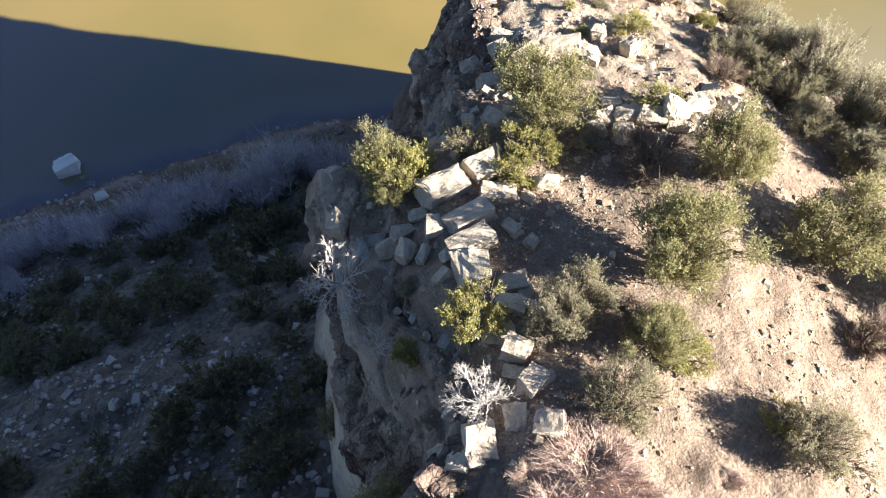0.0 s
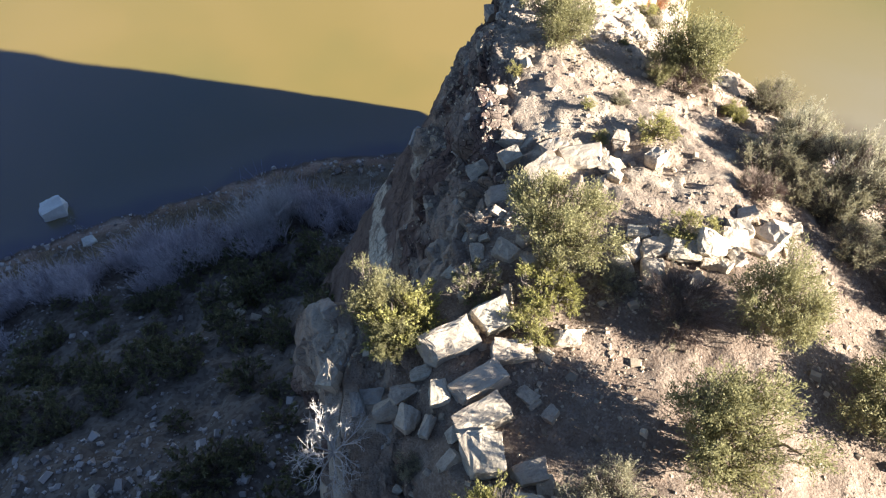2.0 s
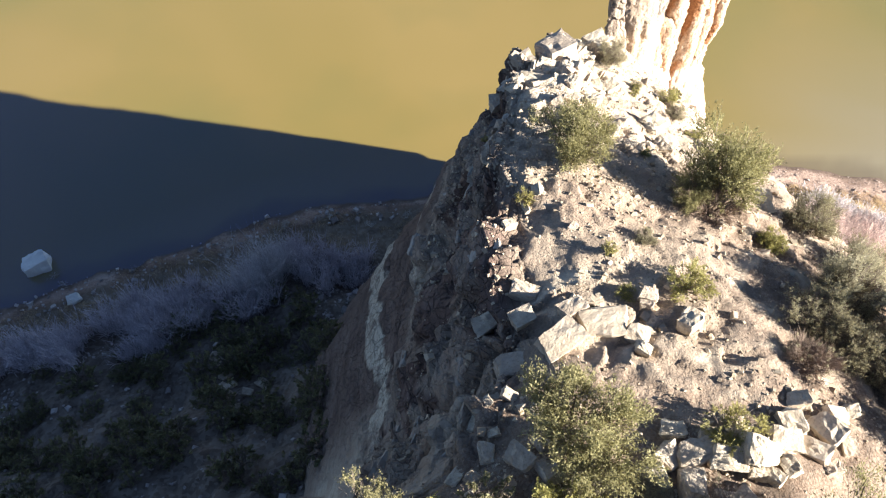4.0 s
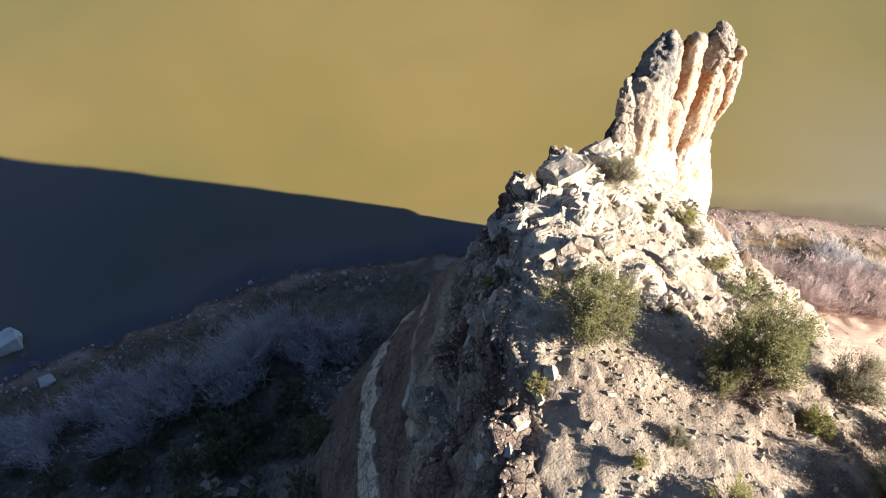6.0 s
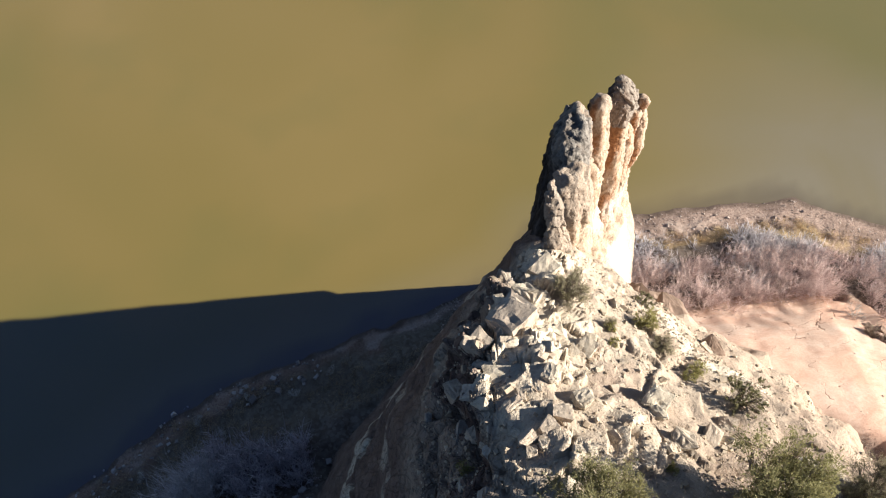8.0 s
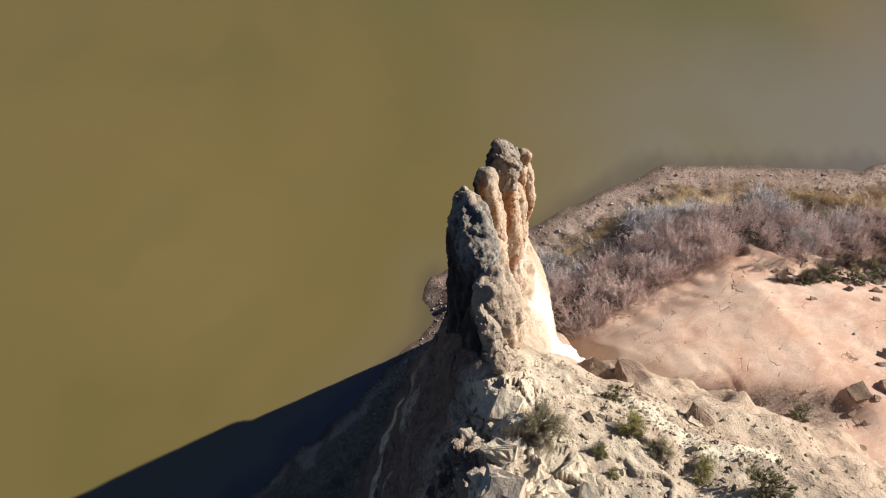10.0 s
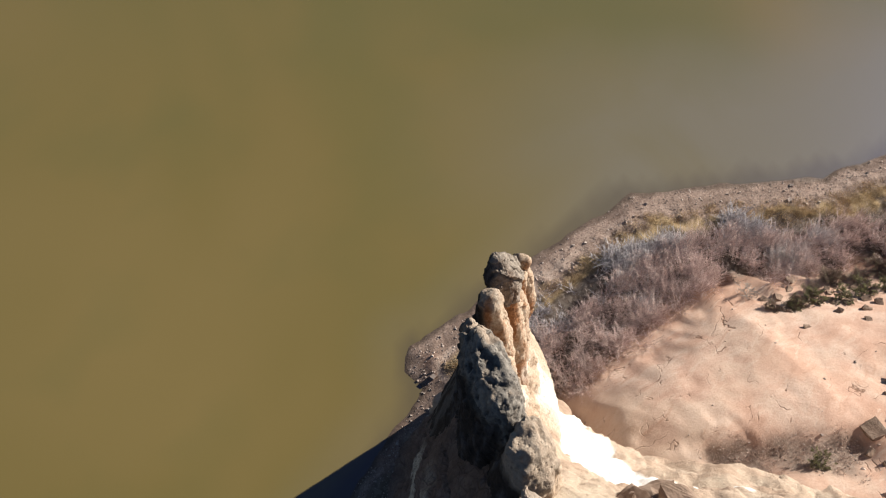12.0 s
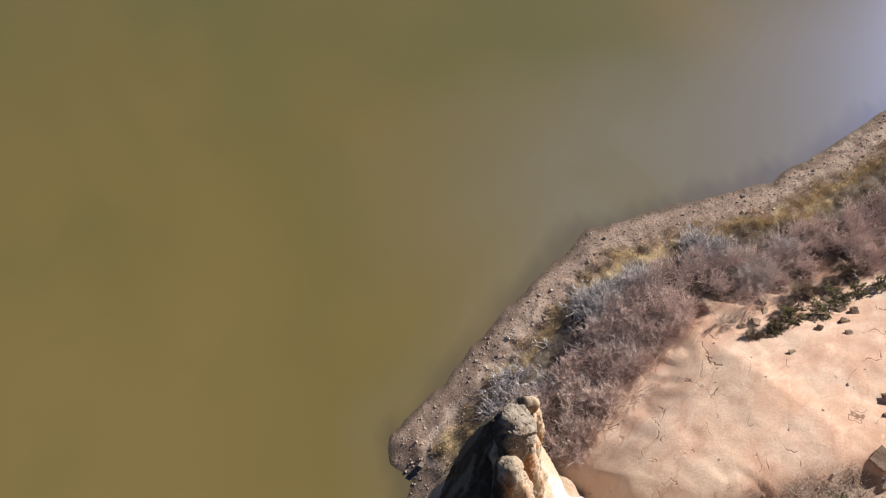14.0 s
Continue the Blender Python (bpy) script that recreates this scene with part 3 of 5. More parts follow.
# plates: flat-topped pieces a metre or two wide, some split smaller
flatp = warp * np.array((1, 1, 0.3))
facep, edgep, idp = cells(flatp * 0.62 + 4.7, 61)
faceq, edgeq, idq = cells(flatp * 1.45 + 8.1, 66)
split = smooth(0.45, 0.6, lattice((idp * 99991).astype(np.int64), np.zeros(len(rp), np.int64), np.zeros(len(rp), np.int64), 69))
disp += rubble * ((idp - 0.5) * (0.26 + 0.16 * crag_top) + 0.14 * facep - 0.10 * smooth(0.07, 0.0, edgep) + split * ((idq - 0.5) * 0.20 + 0.20 * faceq - 0.08 * smooth(0.09, 0.0, edgeq)) + 0.05 * fbm(rp * 2.1, 3, 92) + 0.18 * crag_top)
calm = smooth(25, 30, rp[:, 1])
disp += flank * (0.35 * fbm(rp * 0.6, 4, 23) + (1 - 0.7 * calm) * (0.10 * (id2 - 0.5) + 0.16 * face2 + 0.05 * face3))
line = 13.2 + (33.6 - rp[:, 1]) * 0.62 + 0.5 * fbm(rp * 0.35, 2, 61)
for off, deep in ((1.5, 0.35), (-1.6, 0.2), (4.4, 0.3), (7.5, 0.25)):
    disp -= slab * deep * smooth(0.28, 0.05, np.abs(rp[:, 2] - line - off + 0.25 * fbm(rp * 0.7, 3, 67))) * smooth(-0.2, 0.1, fbm(rp * 0.25, 2, 68 + int(off)))
soft = disp.reshape(RP.shape[:2])
for _ in range(1):
    soft = 0.5 * soft + 0.25 * (np.roll(soft, 1, 0) + np.roll(soft, -1, 0))
    soft = 0.5 * soft + 0.25 * (np.roll(soft, 1, 1) + np.roll(soft, -1, 1))
disp = disp + (soft.ravel() - disp) * np.clip(0.4 * wall, 0, 1)
rp2 = rp + rn * disp[:, None]
faces = grid_faces(*RP.shape[:2])
mellow = np.maximum(np.maximum(slab, top * (1 - rubble)), flank)
ridge_mesh = fast_mesh("rock_ridge", rp2, faces, (mellow[faces[:, 0]] > 0.5) & (rubble[faces[:, 0]] < 0.3))
line = 13.2 + (33.6 - rp[:, 1]) * 0.62 + 0.5 * fbm(rp * 0.35, 2, 61)
streak = smooth(1.0, 0.75, np.abs(rp[:, 2] - line) + 0.55 * fbm(rp * 0.9, 4, 63)) * smooth(15, 19, rp[:, 1]) * smooth(2.9, 2.4, st)
streak = np.maximum(streak, 0.6 * smooth(0.7, 0.1, np.abs(rp[:, 2] - line - 5.2) + 0.5 * fbm(rp * 0.9, 3, 64)) * smooth(20, 23, rp[:, 1]) * smooth(2.9, 2.4, st))


def strip(points):
    """How far each place lies inside a winding band given by x, y and half width."""
    best = np.full(len(rp), 9.0)
    for (ax, ay, aw), (bx, by, bw) in zip(points[:-1], points[1:]):
        d = np.array((bx - ax, by - ay))
        w = np.clip(((rp[:, 0] - ax) * d[0] + (rp[:, 1] - ay) * d[1]) / (d @ d), 0, 1)
        best = np.minimum(best, np.hypot(rp[:, 0] - ax - w * d[0], rp[:, 1] - ay - w * d[1]) / (aw + w * (bw - aw)))
    return best


ragged = 0.30 * fbm(rp * 0.8, 4, 66)
salt = smooth(1.05, 0.85, strip([(15.2, 39.2, 0.9), (14.8, 36.8, 1.3), (13.6, 34.5, 1.4), (13.2, 33, 1.1), (14.2, 31, 0.6), (14.8, 29.4, 0.35)]) + ragged)
vein = smooth(1.2, 0.7, strip([(9.3, 30.9, 0.3), (9.6, 29.8, 0.35), (9.9, 28.5, 0.4), (10.5, 27.4, 0.35), (11.7, 26.5, 0.25)]) + ragged)
white = np.maximum(streak, 0.9 * vein)
white = np.maximum(white, rubble * (0.4 + 0.45 * crag_top) * smooth(20, 27, rp[:, 1]) * (0.55 + 0.45 * smooth(0.35, 0.55, idp)) * smooth(-0.02, 0.08, edgep))
slick = flank * smooth(2, 12, rp[:, 1]) * np.clip(1.15 - 0.5 * smooth(0.1, 0.6, fbm(rp * 0.5, 3, 97)), 0, 1)
# brown weathering of the lake-side wall, thickened to paint in its shade
patina_shade = left_wall * (1 - 0.85 * shelf_flat) * (1 - slab) * (1 - 0.35 * ledge) * (0.30 + 0.10 * massive + 0.3 * np.maximum(smooth(14, 20, rp[:, 1]), smooth(30.5, 26, rp[:, 2])) + 0.5 * smooth(-0.05, 0.3, fbm(rp * 0.6, 4, 93)))
soil = top * np.clip(1.0 - 0.85 * bedrock_top * smooth(0.45, 0.15, beds) * smooth(-0.25, 0.15, fbm(rp * 0.5, 3, 98)) - 0.75 * rubble * smooth(0.35, 0.6, idp) * (0.4 + 0.6 * smooth(20, 26, rp[:, 1])) - 0.4 * crag_top * smooth(26, 30, rp[:, 1]), 0, 1)
soil = soil * (1 - (0.35 + 0.3 * smooth(21, 25, rp[:, 1])) * smooth(14.5, 17, rp[:, 1]) * np.maximum(smooth(8.5, 5.5, rp[:, 0] + fbm(rp * 0.5, 3, 99)), smooth(23.5, 26, rp[:, 1])))
soil = np.maximum(soil, 0.95 * shelf_flat * smooth(2.12, 2.3, st) * smooth(-0.45, -0.1, fbm(rp * 0.7, 3, 95)))
paint(ridge_mesh, "minerals", np.clip(np.stack([white, np.maximum(slab * 0.92, patina_shade), soil], 1), 0, 1))
paint(ridge_mesh, "slickrock", np.stack([slick, smooth(5.0, 5.6, st) * salt, 0 * slick], 1))
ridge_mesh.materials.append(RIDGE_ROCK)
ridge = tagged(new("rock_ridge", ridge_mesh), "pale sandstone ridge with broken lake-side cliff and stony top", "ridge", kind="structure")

# ---- the spire ----
SD, SN, SC = np.array((0.75, 0.661)), np.array((0.661, -0.75)), np.array((10.5, 38.3))      # along the fin, towards the sun, centre


def spire_place(s, q, z):
    return np.stack([SC[0] + SD[0] * s + SN[0] * q, SC[1] + SD[1] * s + SN[1] * q, z], -1)


def pillar(zs, mids, offs, halves, thick, count=40, step=0.25, power=2.8, turn=0.0):
    """Points and faces of a closed upright mass, from tables over height of its middle and half sizes along and across the fin."""
    z = np.arange(zs[0], zs[-1] + 1e-6, step)
    a = np.linspace(0, 2 * math.pi, count, endpoint=False)
    m, o, h, t = (np.interp(z, zs, v)[:, None] for v in (mids, offs, halves, thick))
    ca, sa = np.cos(a)[None], np.sin(a)[None]
    r = (np.abs(ca) ** power + np.abs(sa) ** power) ** (-1 / power)
    u, v = h * r * ca, t * r * sa
    ct, sn = math.cos(radians(turn)), math.sin(radians(turn))
    p = spire_place(m + u * ct - v * sn, o + u * sn + v * ct, z[:, None] + 0 * ca).reshape(-1, 3)
    faces = [tuple(f) for f in grid_faces(len(z), count, True)]
    faces += [tuple(range(count))[::-1], tuple(range(len(p) - count, len(p)))]
    return p, faces


def weathered(name, pillars, voxel, seed, knob=0.16, chip=0.24, pits=0.0):
    """The pillars grown together into one skin, then chipped, grooved and pitted."""
    bm = bmesh.new()
    for p, faces in pillars:
        vs = [bm.verts.new(v) for v in p]
        for f in faces:
            bm.faces.new([vs[i] for i in f])
    bmesh.ops.recalc_face_normals(bm, faces=bm.faces)
    raw = bpy.data.meshes.new("raw")
    bm.to_mesh(raw)
    bm.free()
    ob = new("raw", raw)
    mod = ob.modifiers.new("skin", "REMESH")
    mod.mode, mod.voxel_size = "VOXEL", voxel
    me = bpy.data.meshes.new_from_object(ob.evaluated_get(bpy.context.evaluated_depsgraph_get()))
    bpy.data.objects.remove(ob)
    bpy.data.meshes.remove(raw)
    me.name = name
    n = len(me.vertices)
    p, nr = np.empty(3 * n, np.float32), np.empty(3 * n, np.float32)
    me.vertices.foreach_get("co", p)
    me.vertices.foreach_get("normal", nr)
    p, nr = p.reshape(-1, 3).astype(float), nr.reshape(-1, 3).astype(float)
    warp = p + 0.25 * np.stack([fbm(p * 0.9, 2, seed + k) for k in range(3)], 1)
    f1, e1, i1 = cells(warp * np.array((1.15, 1.15, 0.8)), seed)
    f2, e2, i2 = cells(warp * 2.6 + 1.7, seed + 3)
    f3, e3, i3 = cells(p * 5.5 + 0.7, seed + 4)
    flutes = fbm(p * np.array((2.2, 2.2, 0.35)), 3, seed + 5)
    d = knob * fbm(p * 0.8, 3, seed + 2) + 1.6 * knob * flutes + chip * (1.1 * f1 + 0.7 * (i1 - 0.5)) + 0.8 * chip * f2 + 0.5 * chip * (i2 - 0.5) - 0.35 * chip * smooth(0.10, 0, e1) + 0.14 * chip * f3 + 0.08 * chip * (i3 - 0.5)
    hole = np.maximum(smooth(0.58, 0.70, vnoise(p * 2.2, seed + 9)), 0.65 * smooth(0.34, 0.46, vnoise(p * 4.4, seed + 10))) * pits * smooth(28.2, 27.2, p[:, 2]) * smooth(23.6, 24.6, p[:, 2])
    d = d - 0.15 * hole + 0.02 * fbm(p * 4.5, 3, seed + 11, 0.6)
    d = d * (0.3 + 0.7 * smooth(13.5, 18, p[:, 2]))
    p2 = p + nr * d[:, None]
    me.vertices.foreach_set("co", p2.astype(np.float32).ravel())
    me.polygons.foreach_set("use_smooth", np.full(len(me.polygons), name in ("body", "finger", "shoulder")))
    me.update()
    s, q, z = (p[:, :2] - SC) @ SD, (p[:, :2] - SC) @ SN, p[:, 2]
    wob = 0.5 * fbm(p * 0.8, 3, 71)
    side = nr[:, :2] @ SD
    # rust in the grooves, plus painted shade on finger sides facing away
    stain_shade = np.clip(smooth(0.1, -0.7, side) + smooth(-0.05, -0.3, d), 0, 1) * smooth(16.0, 18.5, z + wob) * smooth(-0.2, 0.3, nr[:, :2] @ SN + 0.3) * smooth(-1.2, 0.3, s)
    grey = np.clip(pits * smooth(24.0, 25.2, z + wob) * smooth(-0.3, 0.1, fbm(p * 0.8, 3, 77) + 0.15) + (0.75 if name == 'capstone' else 0.4 * smooth(26.0, 26.6, z + wob * 0.4)), 0, 1)
    # faces away from the sun: dark coating plus shade put into the colour
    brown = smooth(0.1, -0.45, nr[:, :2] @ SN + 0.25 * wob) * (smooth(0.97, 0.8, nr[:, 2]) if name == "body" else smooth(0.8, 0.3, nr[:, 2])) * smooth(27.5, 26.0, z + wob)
    runs = smooth(0.25, 0.5, fbm(np.stack([s * 0.9, np.zeros(n), z * 0.08], 1), 3, 84)) * smooth(21, 17, z) * brown
    foot = 0.6 * np.exp(-((z + wob - 19.4 + 0.1 * s) / 0.7) ** 2) * smooth(0.2, 0.6, nr[:, :2] @ SN) + smooth(16.9, 16.2, z + wob) * np.exp(-((s - 2.6 + 0.4 * wob) / 1.1) ** 2) * smooth(0.1, 0.5, nr[:, :2] @ SN) + 0.12 * runs
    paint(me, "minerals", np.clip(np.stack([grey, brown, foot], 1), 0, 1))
    paint(me, "stains", np.stack([stain_shade, hole * 0.8, 0 * stain_shade], 1))
    return me


spire = tagged(new("rock_spire"), "tall fluted sandstone spire of joined fingers, rust-stained and grey-capped", "rock spire")
BODY = pillar((-1, 4, 7, 7.4, 9, 13, 17, 20, 22.5, 23.5), (0.95, 0.95, 0.95, 1.15, 1.15, 1.0, 0.85, 0.9, 1.3, 1.5), (0.2, 0.1, 0.1, 0.1, 0.1, 0.2, -0.1, -0.45, -0.55, -0.55),
              (7.8, 7.3, 7.0, 7.3, 7.1, 6.4, 5.2, 4.2, 3.4, 2.6), (5.8, 4.8, 4.0, 4.0, 3.6, 2.9, 1.8, 1.05, 0.85, 0.6), 72, 0.4, 1.8, 3)
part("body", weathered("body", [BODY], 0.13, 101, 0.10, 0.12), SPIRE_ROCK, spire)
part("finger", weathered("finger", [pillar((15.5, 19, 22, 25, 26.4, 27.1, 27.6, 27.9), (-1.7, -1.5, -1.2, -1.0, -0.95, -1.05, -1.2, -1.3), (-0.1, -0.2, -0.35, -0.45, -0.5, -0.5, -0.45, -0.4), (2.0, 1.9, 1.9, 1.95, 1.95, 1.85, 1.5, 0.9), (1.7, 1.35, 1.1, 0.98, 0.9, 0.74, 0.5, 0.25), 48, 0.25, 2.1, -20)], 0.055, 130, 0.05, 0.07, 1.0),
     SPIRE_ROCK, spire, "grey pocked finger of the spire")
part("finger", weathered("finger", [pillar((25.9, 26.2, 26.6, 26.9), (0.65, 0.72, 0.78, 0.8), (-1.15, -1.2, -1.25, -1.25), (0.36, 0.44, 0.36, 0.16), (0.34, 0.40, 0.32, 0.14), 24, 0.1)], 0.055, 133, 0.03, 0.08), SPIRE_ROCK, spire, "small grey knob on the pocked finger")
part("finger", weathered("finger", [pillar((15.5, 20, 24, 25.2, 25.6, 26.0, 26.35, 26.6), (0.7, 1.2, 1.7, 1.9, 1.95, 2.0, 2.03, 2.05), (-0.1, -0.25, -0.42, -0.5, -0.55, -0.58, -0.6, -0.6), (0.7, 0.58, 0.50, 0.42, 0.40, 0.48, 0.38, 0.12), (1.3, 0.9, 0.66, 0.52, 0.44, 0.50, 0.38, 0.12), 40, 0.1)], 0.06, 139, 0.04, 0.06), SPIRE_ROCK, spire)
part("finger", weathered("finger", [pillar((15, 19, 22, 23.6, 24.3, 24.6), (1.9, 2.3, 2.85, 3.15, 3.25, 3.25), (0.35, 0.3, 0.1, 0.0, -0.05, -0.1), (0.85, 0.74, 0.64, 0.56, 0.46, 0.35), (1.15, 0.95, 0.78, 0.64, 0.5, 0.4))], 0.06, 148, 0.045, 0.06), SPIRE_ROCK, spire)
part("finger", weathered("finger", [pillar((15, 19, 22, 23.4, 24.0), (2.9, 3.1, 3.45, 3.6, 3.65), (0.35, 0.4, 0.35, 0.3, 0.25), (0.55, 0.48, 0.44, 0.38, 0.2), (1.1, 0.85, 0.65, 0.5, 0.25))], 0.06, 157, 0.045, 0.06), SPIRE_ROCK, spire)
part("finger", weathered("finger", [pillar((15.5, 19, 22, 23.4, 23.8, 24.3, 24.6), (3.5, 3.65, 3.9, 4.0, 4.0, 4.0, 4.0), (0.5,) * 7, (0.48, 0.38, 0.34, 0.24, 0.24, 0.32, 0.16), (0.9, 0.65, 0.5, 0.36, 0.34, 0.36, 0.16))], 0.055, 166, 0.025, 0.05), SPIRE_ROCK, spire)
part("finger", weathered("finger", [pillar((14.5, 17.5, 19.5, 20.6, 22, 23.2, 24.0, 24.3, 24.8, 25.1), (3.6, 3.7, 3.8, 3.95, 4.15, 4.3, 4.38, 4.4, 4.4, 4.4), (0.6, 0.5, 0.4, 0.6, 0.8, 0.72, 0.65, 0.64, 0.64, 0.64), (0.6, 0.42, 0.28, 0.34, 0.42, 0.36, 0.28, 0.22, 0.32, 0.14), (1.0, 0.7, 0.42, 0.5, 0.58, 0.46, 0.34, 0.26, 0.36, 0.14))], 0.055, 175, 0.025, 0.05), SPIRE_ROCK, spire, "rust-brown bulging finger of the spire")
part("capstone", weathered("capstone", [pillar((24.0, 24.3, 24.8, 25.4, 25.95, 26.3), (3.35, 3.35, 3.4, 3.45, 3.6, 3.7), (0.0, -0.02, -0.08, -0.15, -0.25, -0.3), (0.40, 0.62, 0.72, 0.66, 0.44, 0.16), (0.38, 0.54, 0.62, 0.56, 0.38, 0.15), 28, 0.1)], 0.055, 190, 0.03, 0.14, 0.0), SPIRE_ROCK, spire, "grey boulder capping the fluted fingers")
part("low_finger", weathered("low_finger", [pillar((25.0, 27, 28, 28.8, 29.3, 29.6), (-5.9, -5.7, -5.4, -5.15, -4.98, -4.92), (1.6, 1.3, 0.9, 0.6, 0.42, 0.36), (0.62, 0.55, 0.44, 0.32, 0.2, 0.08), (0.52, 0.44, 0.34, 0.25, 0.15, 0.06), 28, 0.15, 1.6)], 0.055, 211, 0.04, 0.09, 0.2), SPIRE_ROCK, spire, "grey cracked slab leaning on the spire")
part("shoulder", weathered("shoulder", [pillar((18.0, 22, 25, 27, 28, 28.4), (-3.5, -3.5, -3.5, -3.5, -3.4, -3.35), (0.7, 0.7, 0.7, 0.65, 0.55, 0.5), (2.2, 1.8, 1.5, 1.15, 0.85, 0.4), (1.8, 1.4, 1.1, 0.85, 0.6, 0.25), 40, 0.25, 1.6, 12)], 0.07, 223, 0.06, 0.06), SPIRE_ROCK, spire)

# ---- rocks, plants: how each kind is made ----


def rock_mesh(seed, size=(1, 1, 1), rough=0.22, points=12):
    """An angular block: a broken hull with chipped, uneven faces."""
    rnd = random.Random(seed)
    bm = bmesh.new()
    for sx in (-1, 1):
        for sy in (-1, 1):
            for sz in (-1, 1):
                bm.verts.new([0.5 * s * d * (1 + rnd.uniform(-rough, rough * 0.4) * 1.8) for s, d in zip((sx, sy, sz), size)])
    for _ in range(points):
        v = Vector([rnd.gauss(0, 1) for _ in range(3)])
        v /= (sum(abs(c) ** 5 for c in v)) ** 0.2
        bm.verts.new([0.5 * c * d * rnd.uniform(0.9, 1.12) for c, d in zip(v, size)])
    bmesh.ops.convex_hull(bm, input=bm.verts)
    bmesh.ops.delete(bm, geom=[v for v in bm.verts if not v.link_faces], context="VERTS")
    bmesh.ops.subdivide_edges(bm, edges=list(bm.edges), cuts=4, use_grid_fill=True)
    for v in bm.verts:
        n = noise.noise(v.co * 2.3 + Vector((seed * 1.7, 0, 0))) * 0.06 + noise.noise(v.co * 6.1 + Vector((0, seed * 0.9, 0))) * 0.05 + noise.noise(v.co * 14.0 + Vector((0, 0, seed * 1.3))) * 0.03
        v.co += v.co.normalized() * n
        v.co.z += 0.015 * math.sin(v.co.z * 26 + seed)
    bmesh.ops.recalc_face_normals(bm, faces=bm.faces)
    me = bpy.data.meshes.new("boulder")
    bm.to_mesh(me)
    bm.free()
    return me


def spikes(starts, ends, radii):
    """Many tapered three-sided twigs at once."""
    starts, ends, radii = np.asarray(starts, float), np.asarray(ends, float), np.asarray(radii, float)
    n = len(starts)
    d = ends - starts
    d /= np.maximum(np.linalg.norm(d, axis=1, keepdims=True), 1e-9)
    ref = np.where(np.abs(d[:, 2:3]) > 0.9, np.array((1.0, 0, 0)), np.array((0, 0, 1.0)))
    u = np.cross(d, ref)
    u /= np.linalg.norm(u, axis=1, keepdims=True)
    w = np.cross(d, u)
    v = np.zeros((n, 4, 3))
    for k in range(3):
        a = 2 * math.pi * k / 3
        v[:, k] = starts + radii[:, None] * (math.cos(a) * u + math.sin(a) * w)
    v[:, 3] = ends
    base = 4 * np.arange(n)[:, None]
    f = np.concatenate([base + np.array(t) for t in ((0, 1, 3), (1, 2, 3), (2, 0, 3))], 0)
    return v.reshape(-1, 3), f


def tube(points, radii, sides=6):
    """One bent, tapered limb."""
    points = [Vector(p) for p in points]
    v, f = [], []
    for k, p in enumerate(points):
        d = (points[min(k + 1, len(points) - 1)] - points[max(k - 1, 0)]).normalized()
        u = d.orthogonal().normalized()
        w = d.cross(u)
        for a in range(sides):
            t = 2 * math.pi * a / sides
            v.append(p + radii[k] * (math.cos(t) * u + math.sin(t) * w))
    for k in range(len(points) - 1):
        for a in range(sides):
            b = (a + 1) % sides
            f.append((k * sides + a, k * sides + b, (k + 1) * sides + b, (k + 1) * sides + a))
    return v, f


def limbs(rnd, count, spread, height, thick, lift=0.25):
    """Crooked limbs from one foot; returns the mesh data and the limb ends."""
    V, F, tips = [], [], []
    for k in range(count):
        a = 2 * math.pi * (k + rnd.uniform(-0.3, 0.3)) / count
        reach = spread * rnd.uniform(0.45, 0.95)
        top = height * rnd.uniform(0.45, 0.9)
        pts, rad = [], []
        for i in range(5):
            w = i / 4
            bend = 0.12 * spread * (1 if i else 0)
            pts.append((reach * w ** 1.1 * math.cos(a) + rnd.uniform(-bend, bend), reach * w ** 1.1 * math.sin(a) + rnd.uniform(-bend, bend), -0.15 + (top + 0.15) * w ** 0.85))
            rad.append(thick * (1 - 0.8 * w) * rnd.uniform(0.8, 1.1))
        v, f = tube(pts, rad, 5)
        F += [tuple(i + len(V) for i in q) for q in f]
        V += v
        tips.append(pts)
    V.append((0, 0, -0.2))
    for k in range(count):
        F += [(len(V) - 1, 25 * k + a, 25 * k + (a + 1) % 5) for a in range(5)]
    me = bpy.data.meshes.new("trunk")
    me.from_pydata([tuple(v) for v in V], [], F)
    for q in me.polygons:
        q.use_smooth = True
    return me, tips


